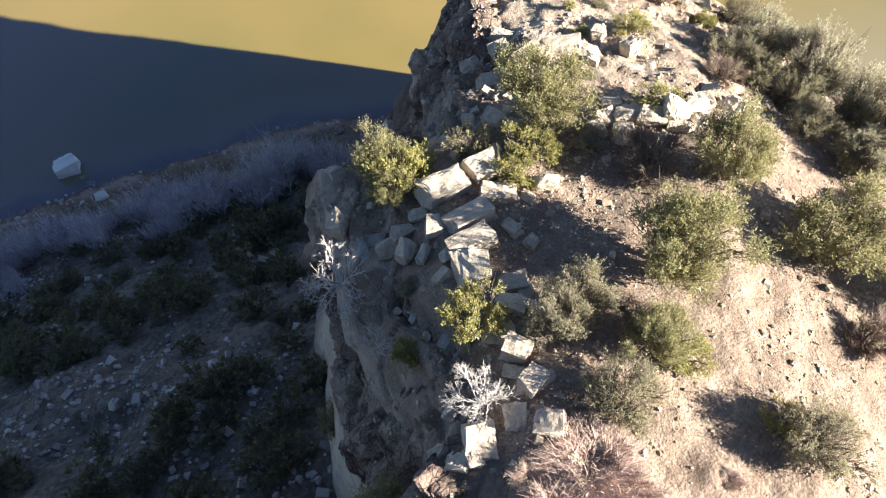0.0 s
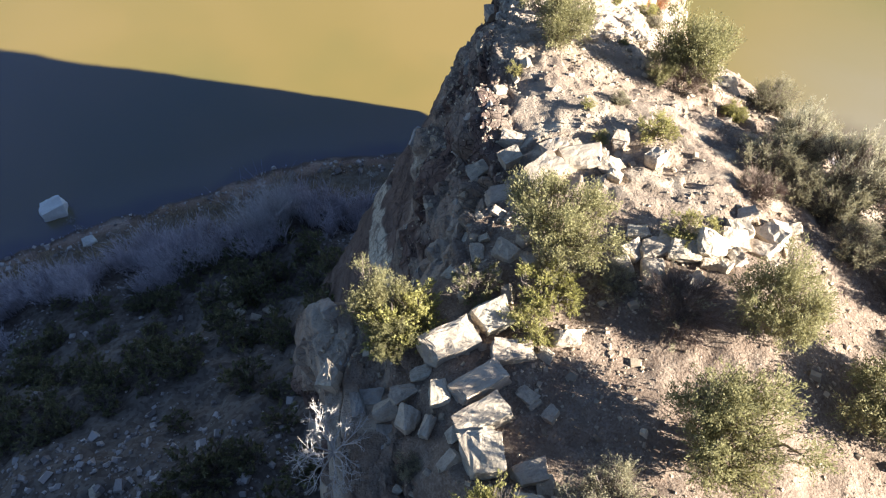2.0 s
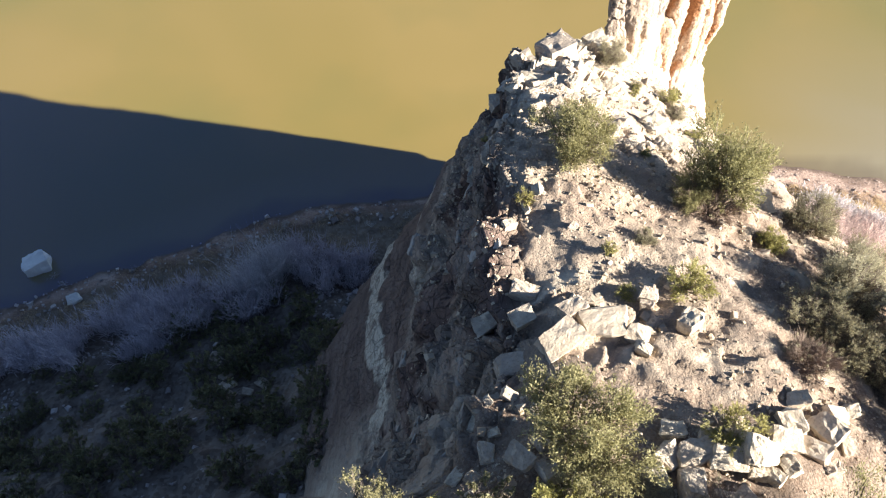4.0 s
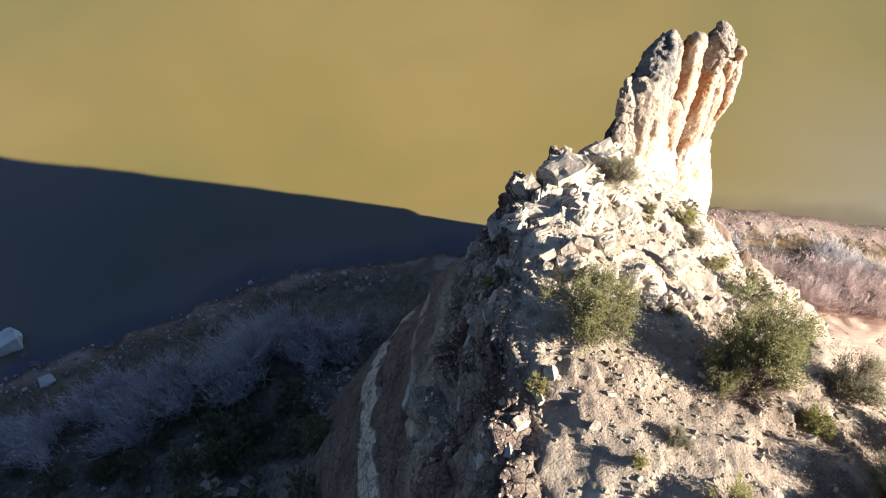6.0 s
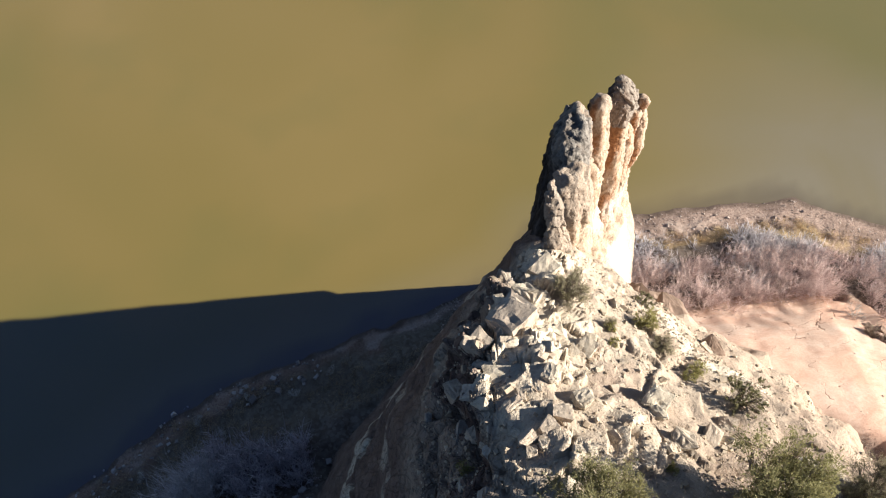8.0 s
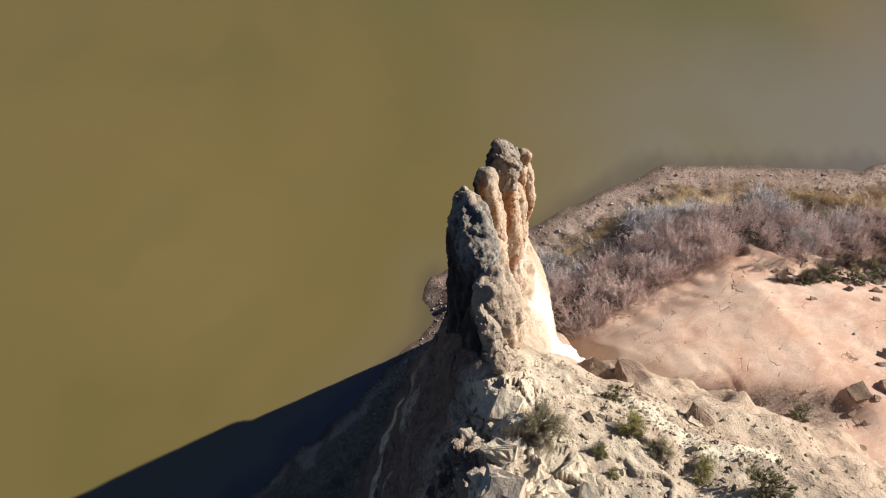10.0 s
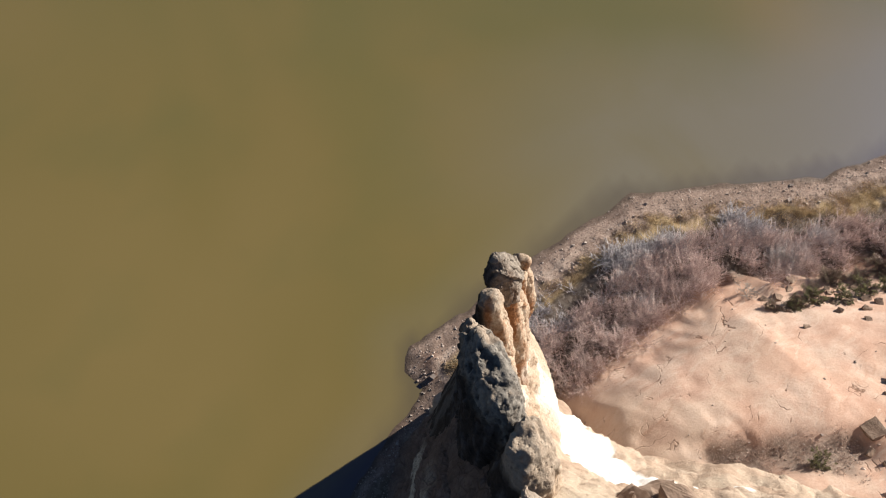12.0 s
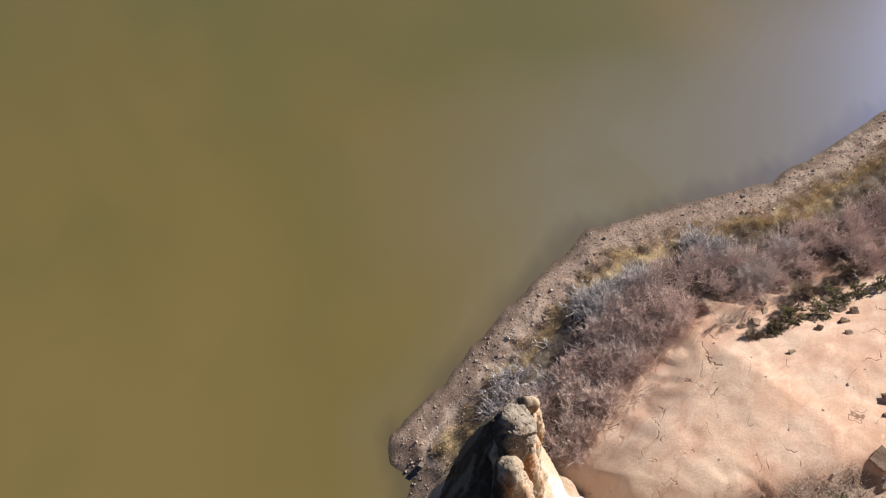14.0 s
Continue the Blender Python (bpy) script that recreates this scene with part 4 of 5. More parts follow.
def leaf_cloud(seed, centres, sizes, count, leaf, flat=0.75):
    """Leaves set along short sprays that point out and up from clumps at the limb ends."""
    rng = np.random.default_rng(seed)
    centres, sizes = np.asarray(centres, float), np.asarray(sizes, float)
    per = 26
    sprays = count // per
    which = rng.choice(len(centres), sprays, p=sizes ** 2 / (sizes ** 2).sum())
    d = rng.normal(size=(sprays, 3))
    d /= np.linalg.norm(d, axis=1, keepdims=True)
    c = centres[which]
    s = c + d * (sizes[which] * rng.uniform(0.15, 0.75, sprays))[:, None] * np.array((1, 1, flat))
    out = d * 0.7 + c * np.array((0.75, 0.75, 0.2)) + np.array((0, 0, 0.55)) + 0.35 * rng.normal(size=(sprays, 3))
    out /= np.linalg.norm(out, axis=1, keepdims=True)
    long = rng.uniform(0.14, 0.36, sprays)
    w = rng.random((sprays, per)) ** 0.8
    mid = s[:, None] + out[:, None] * (w * long[:, None])[:, :, None] + rng.normal(size=(sprays, per, 3)) * (0.022 + 0.02 * (1 - w))[:, :, None]
    ax = out[:, None] + 0.55 * rng.normal(size=(sprays, per, 3))
    mid, ax = mid.reshape(-1, 3), ax.reshape(-1, 3)
    keep = mid[:, 2] > 0.02
    mid, ax = mid[keep], ax[keep]
    n = len(mid)
    ax /= np.linalg.norm(ax, axis=1, keepdims=True)
    side = np.cross(ax, rng.normal(size=(n, 3)))
    side /= np.linalg.norm(side, axis=1, keepdims=True)
    L = leaf * rng.uniform(0.6, 1.35, n)[:, None]
    W = L * 0.34
    v = np.stack([mid - ax * L * 0.5, mid + side * W * 0.5, mid + ax * L * 0.5, mid - side * W * 0.5], 1)
    return fast_mesh("crown", v.reshape(-1, 3), np.arange(4 * n).reshape(n, 4), False)


def make_leaf(name, dark, light, dry):
    g = Mat(name)
    r = g.island()
    col = g.ramp(r, (0.0, dark), (0.55, light), (0.9, light), (1.0, dry))
    col = g.mix(g.math("MULTIPLY", g.each(), 0.35), col, dry)
    g.done(col, 0.7, None, 0.25)
    tr = g.n.new("ShaderNodeBsdfTranslucent")
    g.put(tr.inputs["Color"], col)
    mixn = g.n.new("ShaderNodeMixShader")
    mixn.inputs[0].default_value = 0.38
    g.nt.links.new(g.bsdf.outputs[0], mixn.inputs[1])
    g.nt.links.new(tr.outputs[0], mixn.inputs[2])
    g.nt.links.new(mixn.outputs[0], g.n["Material Output"].inputs["Surface"])
    return g.m


def make_twig(name, a, b):
    g = Mat(name)
    return g.done(g.ramp(g.island(), (0.0, a), (1.0, b)), 0.85, None, 0.15)


def make_block():
    """Loose sandstone blocks: pale faces, lichen, a pink cast on some."""
    g = Mat("loose_sandstone")
    mid = g.noise(1.8, 6, 0.62)
    fine = g.noise(11, 5, 0.65)
    col = g.ramp(mid, (0.3, (0.33, 0.275, 0.21)), (0.5, (0.50, 0.435, 0.34)), (0.7, (0.60, 0.535, 0.435)))
    col = g.mix(g.math("MULTIPLY", g.each(), 0.4), col, (0.361, 0.262, 0.213))
    col = g.mix(g.ramp(fine, (0.52, 0.0), (0.68, 0.45)), col, (0.20, 0.17, 0.14))
    col = g.mix(g.ramp(g.noise(4.2, 5, 0.7), (0.58, 0.0), (0.68, 0.5)), col, (0.328, 0.344, 0.295))
    return g.done(col, 0.92, g.bump(fine, 0.6, 0.05, g.bump(mid, 0.5, 0.15)), 0.15)


def make_stones(name, dark, light):
    g = Mat(name)
    col = g.ramp(g.island(), (0.0, dark), (0.7, light), (1.0, tuple(min(0.75, 1.35 * c) for c in light)))
    col = g.mix(0.25, col, g.ramp(g.noise(14, 4), (0.3, dark), (0.7, light)))
    return g.done(col, 0.94, g.bump(g.noise(20, 3), 0.4, 0.03), 0.12)


BLOCK = make_block()
STONE = make_stones("rubble_stone", (0.24, 0.185, 0.135), (0.44, 0.37, 0.28))
SCREE_STONE = make_stones("scree_stone", (0.17, 0.145, 0.135), (0.46, 0.41, 0.385))
BARK = make_twig("grey_bark", (0.16, 0.13, 0.11), (0.24, 0.20, 0.17))
DEADWOOD = make_twig("bleached_wood", (0.38, 0.35, 0.325), (0.58, 0.54, 0.50))
BROWN_TWIG = make_twig("brown_twig", (0.17, 0.12, 0.095), (0.30, 0.235, 0.19))
RED_TWIG = make_twig("dry_red_twig", (0.30, 0.205, 0.17), (0.58, 0.45, 0.385))
LEAF_OLIVE = make_leaf("olive_leaf", (0.17, 0.162, 0.075), (0.29, 0.272, 0.13), (0.36, 0.325, 0.19))
LEAF_GREY = make_leaf("grey_leaf", (0.20, 0.187, 0.115), (0.34, 0.312, 0.20), (0.42, 0.375, 0.26))
LEAF_YELLOW = make_leaf("yellow_leaf", (0.20, 0.192, 0.062), (0.35, 0.33, 0.12), (0.41, 0.365, 0.18))
LEAF_SILVER = make_leaf("silver_leaf", (0.25, 0.237, 0.155), (0.42, 0.395, 0.275), (0.48, 0.435, 0.32))
LEAF_GREEN = make_leaf("green_leaf", (0.09, 0.095, 0.052), (0.21, 0.205, 0.105), (0.29, 0.26, 0.155))


def make_shrub(name, seed, leafmat, count, leaf, clumps=13, height=0.85, bare=0.0, barkmat=None, size=(0.13, 0.27)):
    """A shrub one metre in half width at the origin: crooked limbs, twigs, clumped leaves."""
    rnd = random.Random(seed)
    root = new(name)
    wood, tips = limbs(rnd, 9, 0.95, height, 0.055)
    part("trunk", wood, barkmat or BARK, root)
    centres, sizes = [], []
    for pts in tips:
        for j in (2, 3, 4):
            if rnd.random() < 0.85:
                c = Vector(pts[j]) + Vector([rnd.uniform(-0.12, 0.12) for _ in range(3)])
                c.z = max(c.z, 0.12)
                centres.append(tuple(c))
                sizes.append(rnd.uniform(*size))
    for _ in range(clumps):
        a, r = rnd.uniform(0, 2 * math.pi), rnd.random() ** 0.5 * 0.8
        centres.append((r * math.cos(a), r * math.sin(a), height * (1.0 - 0.55 * r * r) * rnd.uniform(0.6, 1.0)))
        sizes.append(rnd.uniform(size[0], size[1]))
    if count:
        tagged(part("crown", leaf_cloud(seed, centres, sizes, count, leaf), leafmat, root), kind="stuff")
    rng = np.random.default_rng(seed + 1)
    n = int(500 + 1500 * bare)
    k = rng.integers(0, len(centres), n)
    s = np.array(centres)[k] * 0.8 + rng.normal(size=(n, 3)) * 0.08
    e = s + (s * np.array((0.28, 0.28, 0.2)) + np.array((0, 0, 0.10))) + rng.normal(size=(n, 3)) * 0.11
    v, f = spikes(s, e, rng.uniform(0.004, 0.011, n))
    tagged(part("brushwood", fast_mesh("brushwood", v, f, False), barkmat or BARK, root), kind="stuff")
    return root


def make_dead(name, seed, mat):
    """A leafless bush: forked, tapering, crooked branches."""
    rnd = random.Random(seed)
    S, E, R = [], [], []

    def fork(p, d, length, r, level):
        q = p + d * length
        S.append(tuple(p)), E.append(tuple(q + d * length * 0.15)), R.append(r)
        if level:
            for _ in range(rnd.choice((2, 3, 3))):
                nd = (d + Vector([rnd.uniform(-0.75, 0.75) for _ in range(3)]) + Vector((0, 0, 0.08))).normalized()
                fork(p + d * length * rnd.uniform(0.55, 1.0), nd, length * rnd.uniform(0.55, 0.82), r * 0.68, level - 1)

    for k in range(11):
        a = 2 * math.pi * k / 11 + rnd.uniform(-0.3, 0.3)
        fork(Vector((0, 0, -0.05)), Vector((math.cos(a), math.sin(a), rnd.uniform(0.3, 1.3))).normalized(), rnd.uniform(0.26, 0.40), 0.023, 5)
    root = new(name)
    v, f = spikes(S, E, R)
    part("branchwork", fast_mesh("branchwork", v, f, False), mat, root)
    return root


def make_brown_block():
    g = Mat("brown_sandstone")
    mid = g.noise(1.8, 6, 0.62)
    col = g.ramp(mid, (0.3, (0.12, 0.085, 0.065)), (0.5, (0.24, 0.17, 0.13)), (0.72, (0.36, 0.28, 0.22)))
    return g.done(col, 0.93, g.bump(g.noise(9, 5), 0.6, 0.06), 0.12)


BROWN_BLOCK = make_brown_block()
BEACH_STONE = make_stones("beach_stone", (0.24, 0.19, 0.165), (0.47, 0.39, 0.345))
PALE_STONE = make_stones("pale_boulder", (0.52, 0.50, 0.46), (0.72, 0.70, 0.66))


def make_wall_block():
    """Greyer sandstone faces of the lake-side cliff, browner on some blocks, with pale lichen."""
    g = Mat("grey_sandstone")
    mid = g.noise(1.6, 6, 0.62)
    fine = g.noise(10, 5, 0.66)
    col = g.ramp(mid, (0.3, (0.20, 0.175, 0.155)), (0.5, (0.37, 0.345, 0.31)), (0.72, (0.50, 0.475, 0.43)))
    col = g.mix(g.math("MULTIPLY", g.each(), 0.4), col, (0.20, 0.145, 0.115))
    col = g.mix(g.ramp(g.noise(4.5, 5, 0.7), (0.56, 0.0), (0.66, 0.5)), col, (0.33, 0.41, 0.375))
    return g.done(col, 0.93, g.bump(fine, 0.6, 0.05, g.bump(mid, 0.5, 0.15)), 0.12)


WALL_BLOCK = make_wall_block()

# ---- finding the ground ----
bpy.context.view_layer.update()


def surface(x, y):
    """Height and slope of the ridge under a place, or of the ground beside it."""
    hit, place, normal, _ = ridge.ray_cast(Vector((x, y, 60)), Vector((0, 0, -1)))
    if hit and place.z > 9.5:
        return place.z, normal
    g = float(ground_height(np.array([x], float), np.array([y], float))[0])
    return (max(g, place.z), normal) if hit else (g, Vector((0, 0, 1)))


def settle(x, y, r):
    """A height at which a thing of that half width rests without gaps."""
    return min(surface(x + dx * r, y + dy * r)[0] for dx, dy in ((0, 0), (0.5, 0), (-0.5, 0), (0, 0.5), (0, -0.5)))


# ---- boulders ----
rnd = random.Random(7)
ROCKS = [rock_mesh(300 + k, (1, rnd.uniform(0.6, 0.95), rnd.uniform(0.4, 0.7)), 0.22, rnd.choice((6, 9, 13))) for k in range(22)]
for me in ROCKS:
    me.materials.append(BLOCK)
BROWN_ROCKS = [rock_mesh(350 + k, (1, rnd.uniform(0.6, 0.95), rnd.uniform(0.4, 0.7)), 0.25, 12) for k in range(8)]
for me in BROWN_ROCKS:
    me.materials.append(BROWN_BLOCK)


def boulder(x, y, r, turn=None, lean=0.18, sink=0.3, tall=1.0, label="pale angular sandstone block on the stony ridge", group="blocks on the ridge", mesh=None, z=None):
    ob = new("boulder", mesh or rnd.choice(ROCKS))
    zz = (settle(x, y, r) if z is None else z) + r * tall * (0.7 - 1.4 * sink)
    a = rnd.uniform(0, 360) if turn is None else turn
    ob.matrix_world = pose(x, y, zz, math.degrees(rnd.uniform(-lean, lean)), math.degrees(rnd.uniform(-lean, lean)), a) @ Matrix.Diagonal((2.1 * r, 2.1 * r, 2.1 * r * tall, 1))
    return tagged(ob, label, "boulder", group)


SQUARED = [rock_mesh(330 + k, (1, 1, 1), 0.20, 8 + k % 4) for k in range(8)]
ROUGH = [rock_mesh(345 + k, (1, 1, 1), 0.28, 9 + k % 5) for k in range(10)]
for me in SQUARED + ROUGH:
    me.materials.append(BLOCK)


def squared(x, y, wide, deep, tall, turn, tip=0.0, roll=0.0, rise=0.0, label="large pale squared sandstone block on the cliff ledge", group="blocks on the ledge", mesh=None):
    """A squared block of that width, depth and height bedded in the ground; tip lifts its far edge, roll its lit side."""
    ob = new("boulder", mesh or rnd.choice(SQUARED if wide > 0.75 else ROUGH))
    z = settle(x, y, 0.4 * wide) + rise
    ob.matrix_world = pose(x, y, z + 0.22 * tall, tip, roll, turn) @ Matrix.Diagonal((wide, deep, tall, 1))
    return tagged(ob, label, "boulder", group)


# x, y, width, depth, height, turn, tip
LEDGE = [(-0.05, 11.2, 1.35, 0.85, 0.95, 22, 4), (1.0, 11.85, 0.95, 0.75, 0.8, 28, 10), (1.48, 10.9, 1.05, 0.6, 0.6, 4, 6), (0.63, 10.05, 1.3, 0.62, 0.7, 27, -6), (0.68, 9.2, 1.2, 0.6, 0.65, 32, -8), (0.66, 8.35, 0.85, 0.95, 0.75, 12, -4),
         (-0.28, 9.85, 0.52, 0.55, 0.5, 10, 0), (-1.15, 10.15, 0.68, 0.38, 0.5, 24, 8), (-1.5, 9.85, 0.58, 0.55, 0.75, 15, 0), (-1.0, 9.5, 0.56, 0.62, 0.8, 62, 0), (-0.52, 9.2, 0.28, 0.58, 0.6, -18, 0)]
RIM = [(-2.95, 10.8, 0.52, 0.62, 1.0, -25, 12),
         (2.7, 11.2, 0.68, 0.42, 0.5, 5, 6), (1.6, 5.95, 0.62, 0.5, 0.6, -20, 4), (1.65, 8.0, 0.8, 0.5, 0.5, 20, 0), (1.55, 7.2, 0.55, 0.65, 0.55, 75, 0), (1.85, 5.1, 0.7, 0.45, 0.5, 50, 0), (1.25, 6.5, 0.5, 0.7, 0.5, 80, 5), (-0.7, 10.55, 0.55, 0.3, 0.4, 20, 0), (0.1, 8.9, 0.45, 0.35, 0.4, 35, 0)]
for x, y, w, d, h, a, tip in LEDGE + RIM:
    squared(x, y, w, d, h, a, tip, rnd.uniform(-5, 3))
SLABS = [(1.6, 16.5, 1.2, 0.85, 0.5, 10, 6, -6), (2.62, 16.95, 1.35, 1.0, 0.6, 38, 6, -8), (3.75, 17.35, 1.5, 0.95, 0.5, 6, 6, -4), (3.05, 17.75, 0.8, 0.6, 0.45, 30, 6, -6), (1.8, 17.75, 0.75, 0.55, 0.5, 30, 10, -10), (0.95, 18.1, 0.95, 0.7, 0.6, 25, 8, -14), (5.0, 18.15, 0.62, 0.4, 0.4, -15, 5, 0), (5.9, 17.25, 0.58, 0.52, 0.6, 40, 0, 0), (4.55, 17.0, 0.7, 0.6, 0.4, -20, 8, 0), (4.6, 16.55, 0.5, 0.4, 0.35, -35, 8, 0)]
for x, y, w, d, h, a, tip, roll in SLABS:
    squared(x, y, 0.86 * w, 0.84 * d, h, a, tip, 1.3 * roll, 0.05, "large pale tilted sandstone slab on the ridge", "slabs on the ridge")
# the white dome, the notched block and the fallen boxes below the spire
SUMMIT = [(3.95, 30.2, 1.5, 1.35, 1.1, 25, -8, -12), (5.9, 32.2, 1.2, 0.9, 0.8, 30, 0, -4), (4.85, 31.2, 0.8, 1.1, 1.0, 20, 0, -6), (2.75, 29.75, 1.0, 0.8, 0.8, 35, 0, -14), (1.8, 29.1, 0.8, 0.7, 0.7, 20, 0, -12), (3.1, 28.6, 1.2, 0.8, 0.7, 10, -8, -8)]
FALLEN = [(7.0, 26.5, 0.95, 0.85, 0.95, 30, 0, 6),
          (7.1, 25.2, 0.8, 0.7, 0.7, -25, 0, 4), (8.15, 25.1, 0.9, 0.6, 0.7, 50, 0, 0), (9.05, 25.45, 0.7, 0.5, 0.6, -35, 0, 0), (4.9, 27.0, 0.7, 0.6, 0.6, 15, 0, -6), (3.6, 26.35, 0.75, 0.6, 0.7, 35, 0, -4), (2.95, 26.3, 0.6, 0.5, 0.6, 5, 0, 0), (4.1, 26.65, 0.6, 0.6, 0.6, 70, 0, 0), (2.0, 27.4, 0.8, 0.6, 0.6, 30, 0, -10), (5.9, 28.8, 0.8, 0.6, 0.6, 40, 0, -5), (1.3, 24.8, 0.8, 0.6, 0.7, 20, 0, -12), (5.15, 29.5, 0.9, 0.7, 0.6, 12, 0, -6), (4.3, 28.0, 0.7, 0.5, 0.5, 60, 0, -6)]
for x, y, w, d, h, a, tip, roll in SUMMIT + FALLEN:
    squared(x, y, 0.85 * w, 0.85 * d, 0.8 * h, a, tip, 0.5 * roll, -0.12 * h, "pale broken sandstone block near the spire", "blocks near the spire")
BAND = [(5.3, 13.9, 0.42), (4.65, 13.8, 0.32), (5.95, 13.7, 0.40), (6.62, 13.85, 0.42), (6.5, 13.4, 0.2), (6.85, 13.3, 0.22), (7.35, 14.15, 0.36), (8.0, 14.0, 0.34), (8.55, 14.5, 0.4), (7.65, 14.6, 0.34), (8.05, 15.2, 0.28), (5.06, 13.1, 0.36), (5.7, 12.85, 0.26), (6.15, 12.85, 0.26), (4.9, 14.4, 0.26),
        (6.3, 14.4, 0.26), (7.0, 14.0, 0.24), (8.9, 14.9, 0.3), (9.4, 15.1, 0.28), (7.25, 13.55, 0.22), (4.3, 13.3, 0.3), (8.3, 13.6, 0.22), (5.6, 14.2, 0.2), (9.0, 14.2, 0.24)]
for x, y, r in BAND:
    boulder(x, y, r, None, 0.4, 0.2, rnd.uniform(0.8, 1.2), "white angular sandstone block in a rubble band", "blocks of the rubble band")
EDGE = [(1.7, 9.8, 0.22), (2.2, 9.35, 0.2), (2.1, 5.15, 0.2), (1.75, 5.15, 0.24), (2.15, 4.15, 0.3), (0.75, 3.9, 0.4), (0.4, 4.3, 0.3), (1.9, 18.6, 0.38), (1.45, 13.8, 0.34), (2.0, 13.5, 0.26),
        (6.0, 17.5, 0.32), (-3.4, 8.5, 0.25), (10.3, 23.3, 0.55), (12.0, 22.3, 0.38), (5.0, 18.1, 0.3), (10.9, 28.6, 0.32), (3.0, 3.9, 0.28), (2.5, 3.3, 0.24), (1.5, 4.4, 0.3)]
for x, y, r in EDGE:
    boulder(x, y, r, None, 0.3, 0.25, rnd.uniform(0.7, 1.1))
for x, y, r in [(10.45, 32.2, 0.7), (10.95, 31.75, 0.75), (11.5, 31.2, 0.65), (10.2, 32.6, 0.35), (10.1, 30.4, 0.35), (11.0, 28.6, 0.4)]:
    boulder(x, y, r, None, 0.3, 0.25, 0.9, "dark brown boulder at the ridge edge", "dark boulders", rnd.choice(BROWN_ROCKS))
CROWN = [(6.87, 26.1, 0.48), (6.8, 24.75, 0.34), (5.1, 31.5, 0.65), (4.5, 32.2, 0.5), (3.55, 30.75, 0.68), (2.5, 29.75, 0.5), (1.7, 28.0, 0.36), (3.5, 29.4, 0.46), (4.3, 28.6, 0.46), (5.3, 28.7, 0.48),
         (6.2, 29.1, 0.48), (2.7, 27.5, 0.48), (4.8, 29.3, 0.4), (3.8, 28.35, 0.32), (5.5, 28.0, 0.35), (6.2, 27.2, 0.4), (1.1, 23.9, 0.36), (4.85, 21.9, 0.28), (8.5, 24.9, 0.38), (3.4, 20.65, 0.28), (2.7, 22.1, 0.26),
         (1.6, 20.9, 0.44), (9.2, 20.6, 0.38), (5.5, 26.0, 0.28), (3.2, 26.35, 0.28), (8.9, 25.3, 0.42), (7.4, 25.2, 0.34), (4.1, 26.5, 0.4)]
for x, y, r in CROWN:
    boulder(x, y, 0.5 * r, None, 0.3, 0.42, rnd.uniform(0.6, 1.0), "pale broken sandstone block near the spire", "blocks near the spire")
for k in range(34):
    y = 33 - 14 * rnd.random() ** 1.5
    x = rnd.uniform(1.6 + 0.12 * max(0, y - 24), 9.6 - 0.05 * (y - 20))
    boulder(x, y, rnd.uniform(0.08, 0.2), None, 0.6, 0.34, rnd.uniform(0.7, 1.2), "small pale sandstone block near the spire", "blocks near the spire")
for k in range(46):
    y = rnd.uniform(3.0, 16.0)
    x = rnd.gauss(0.6, 0.8) + 0.05 * (y - 8)
    if surface(x, y)[0] > 31.5:
        boulder(x, y, rnd.uniform(0.1, 0.26), None, 0.5, 0.28, rnd.uniform(0.7, 1.2), "small grey sandstone block along the cliff edge", "blocks on the ledge")
PALE_ROCKS = []
for me in ROCKS[12:16]:
    pale = me.copy()
    pale.materials.clear()
    pale.materials.append(PALE_STONE)
    PALE_ROCKS.append(pale)
boulder(-31.9, 38.3, 0.95, 20, 0.1, 0.15, 1.15, "large pale boulder standing in the lake", "shore boulders", PALE_ROCKS[0], z=0.0)
boulder(-28.2, 35.1, 0.5, None, 0.2, 0.25, 0.8, "pale boulder in the shore grass", "shore boulders", PALE_ROCKS[1])
for x, y, r in [(-14.4, 26.1, 0.5), (-11.7, 26.2, 0.45), (-13.2, 24.4, 0.42), (-17.3, 12.8, 0.32), (-15.4, 28.7, 0.5), (-14.3, 27.1, 0.45), (-13.6, 25.2, 0.4), (-12.6, 25.6, 0.34), (-22.0, 31.5, 0.35), (-15.0, 28.2, 0.36), (-13.9, 26.4, 0.36)]:
    boulder(x, y, r, None, 0.3, 0.3, rnd.uniform(0.6, 1), "grey sandstone boulder among the shore scrub", "shore boulders")
for x, y, r in [(35.3, 33.1, 0.6), (34.4, 32.8, 0.5), (33.1, 33.0, 0.55), (31.4, 30.6, 0.38), (26.2, 25.1, 0.85), (27.7, 24.3, 0.8), (30.3, 25.3, 0.75), (24.7, 23.8, 0.4), (38.2, 31.5, 0.5), (32.4, 33.6, 0.45), (29.3, 25.3, 0.4), (23.0, 23.2, 0.35), (36.5, 32.4, 0.4),
                (26.6, 24.3, 0.35), (33.8, 32.2, 0.4), (32.2, 31.9, 0.35), (35.9, 31.0, 0.35), (25.0, 24.6, 0.45)]:
    boulder(x, y, 0.58 * r, None, 0.3, 0.3, rnd.uniform(0.6, 1), "brown sandstone boulder on the pink slickrock", "slickrock boulders", rnd.choice(BROWN_ROCKS))


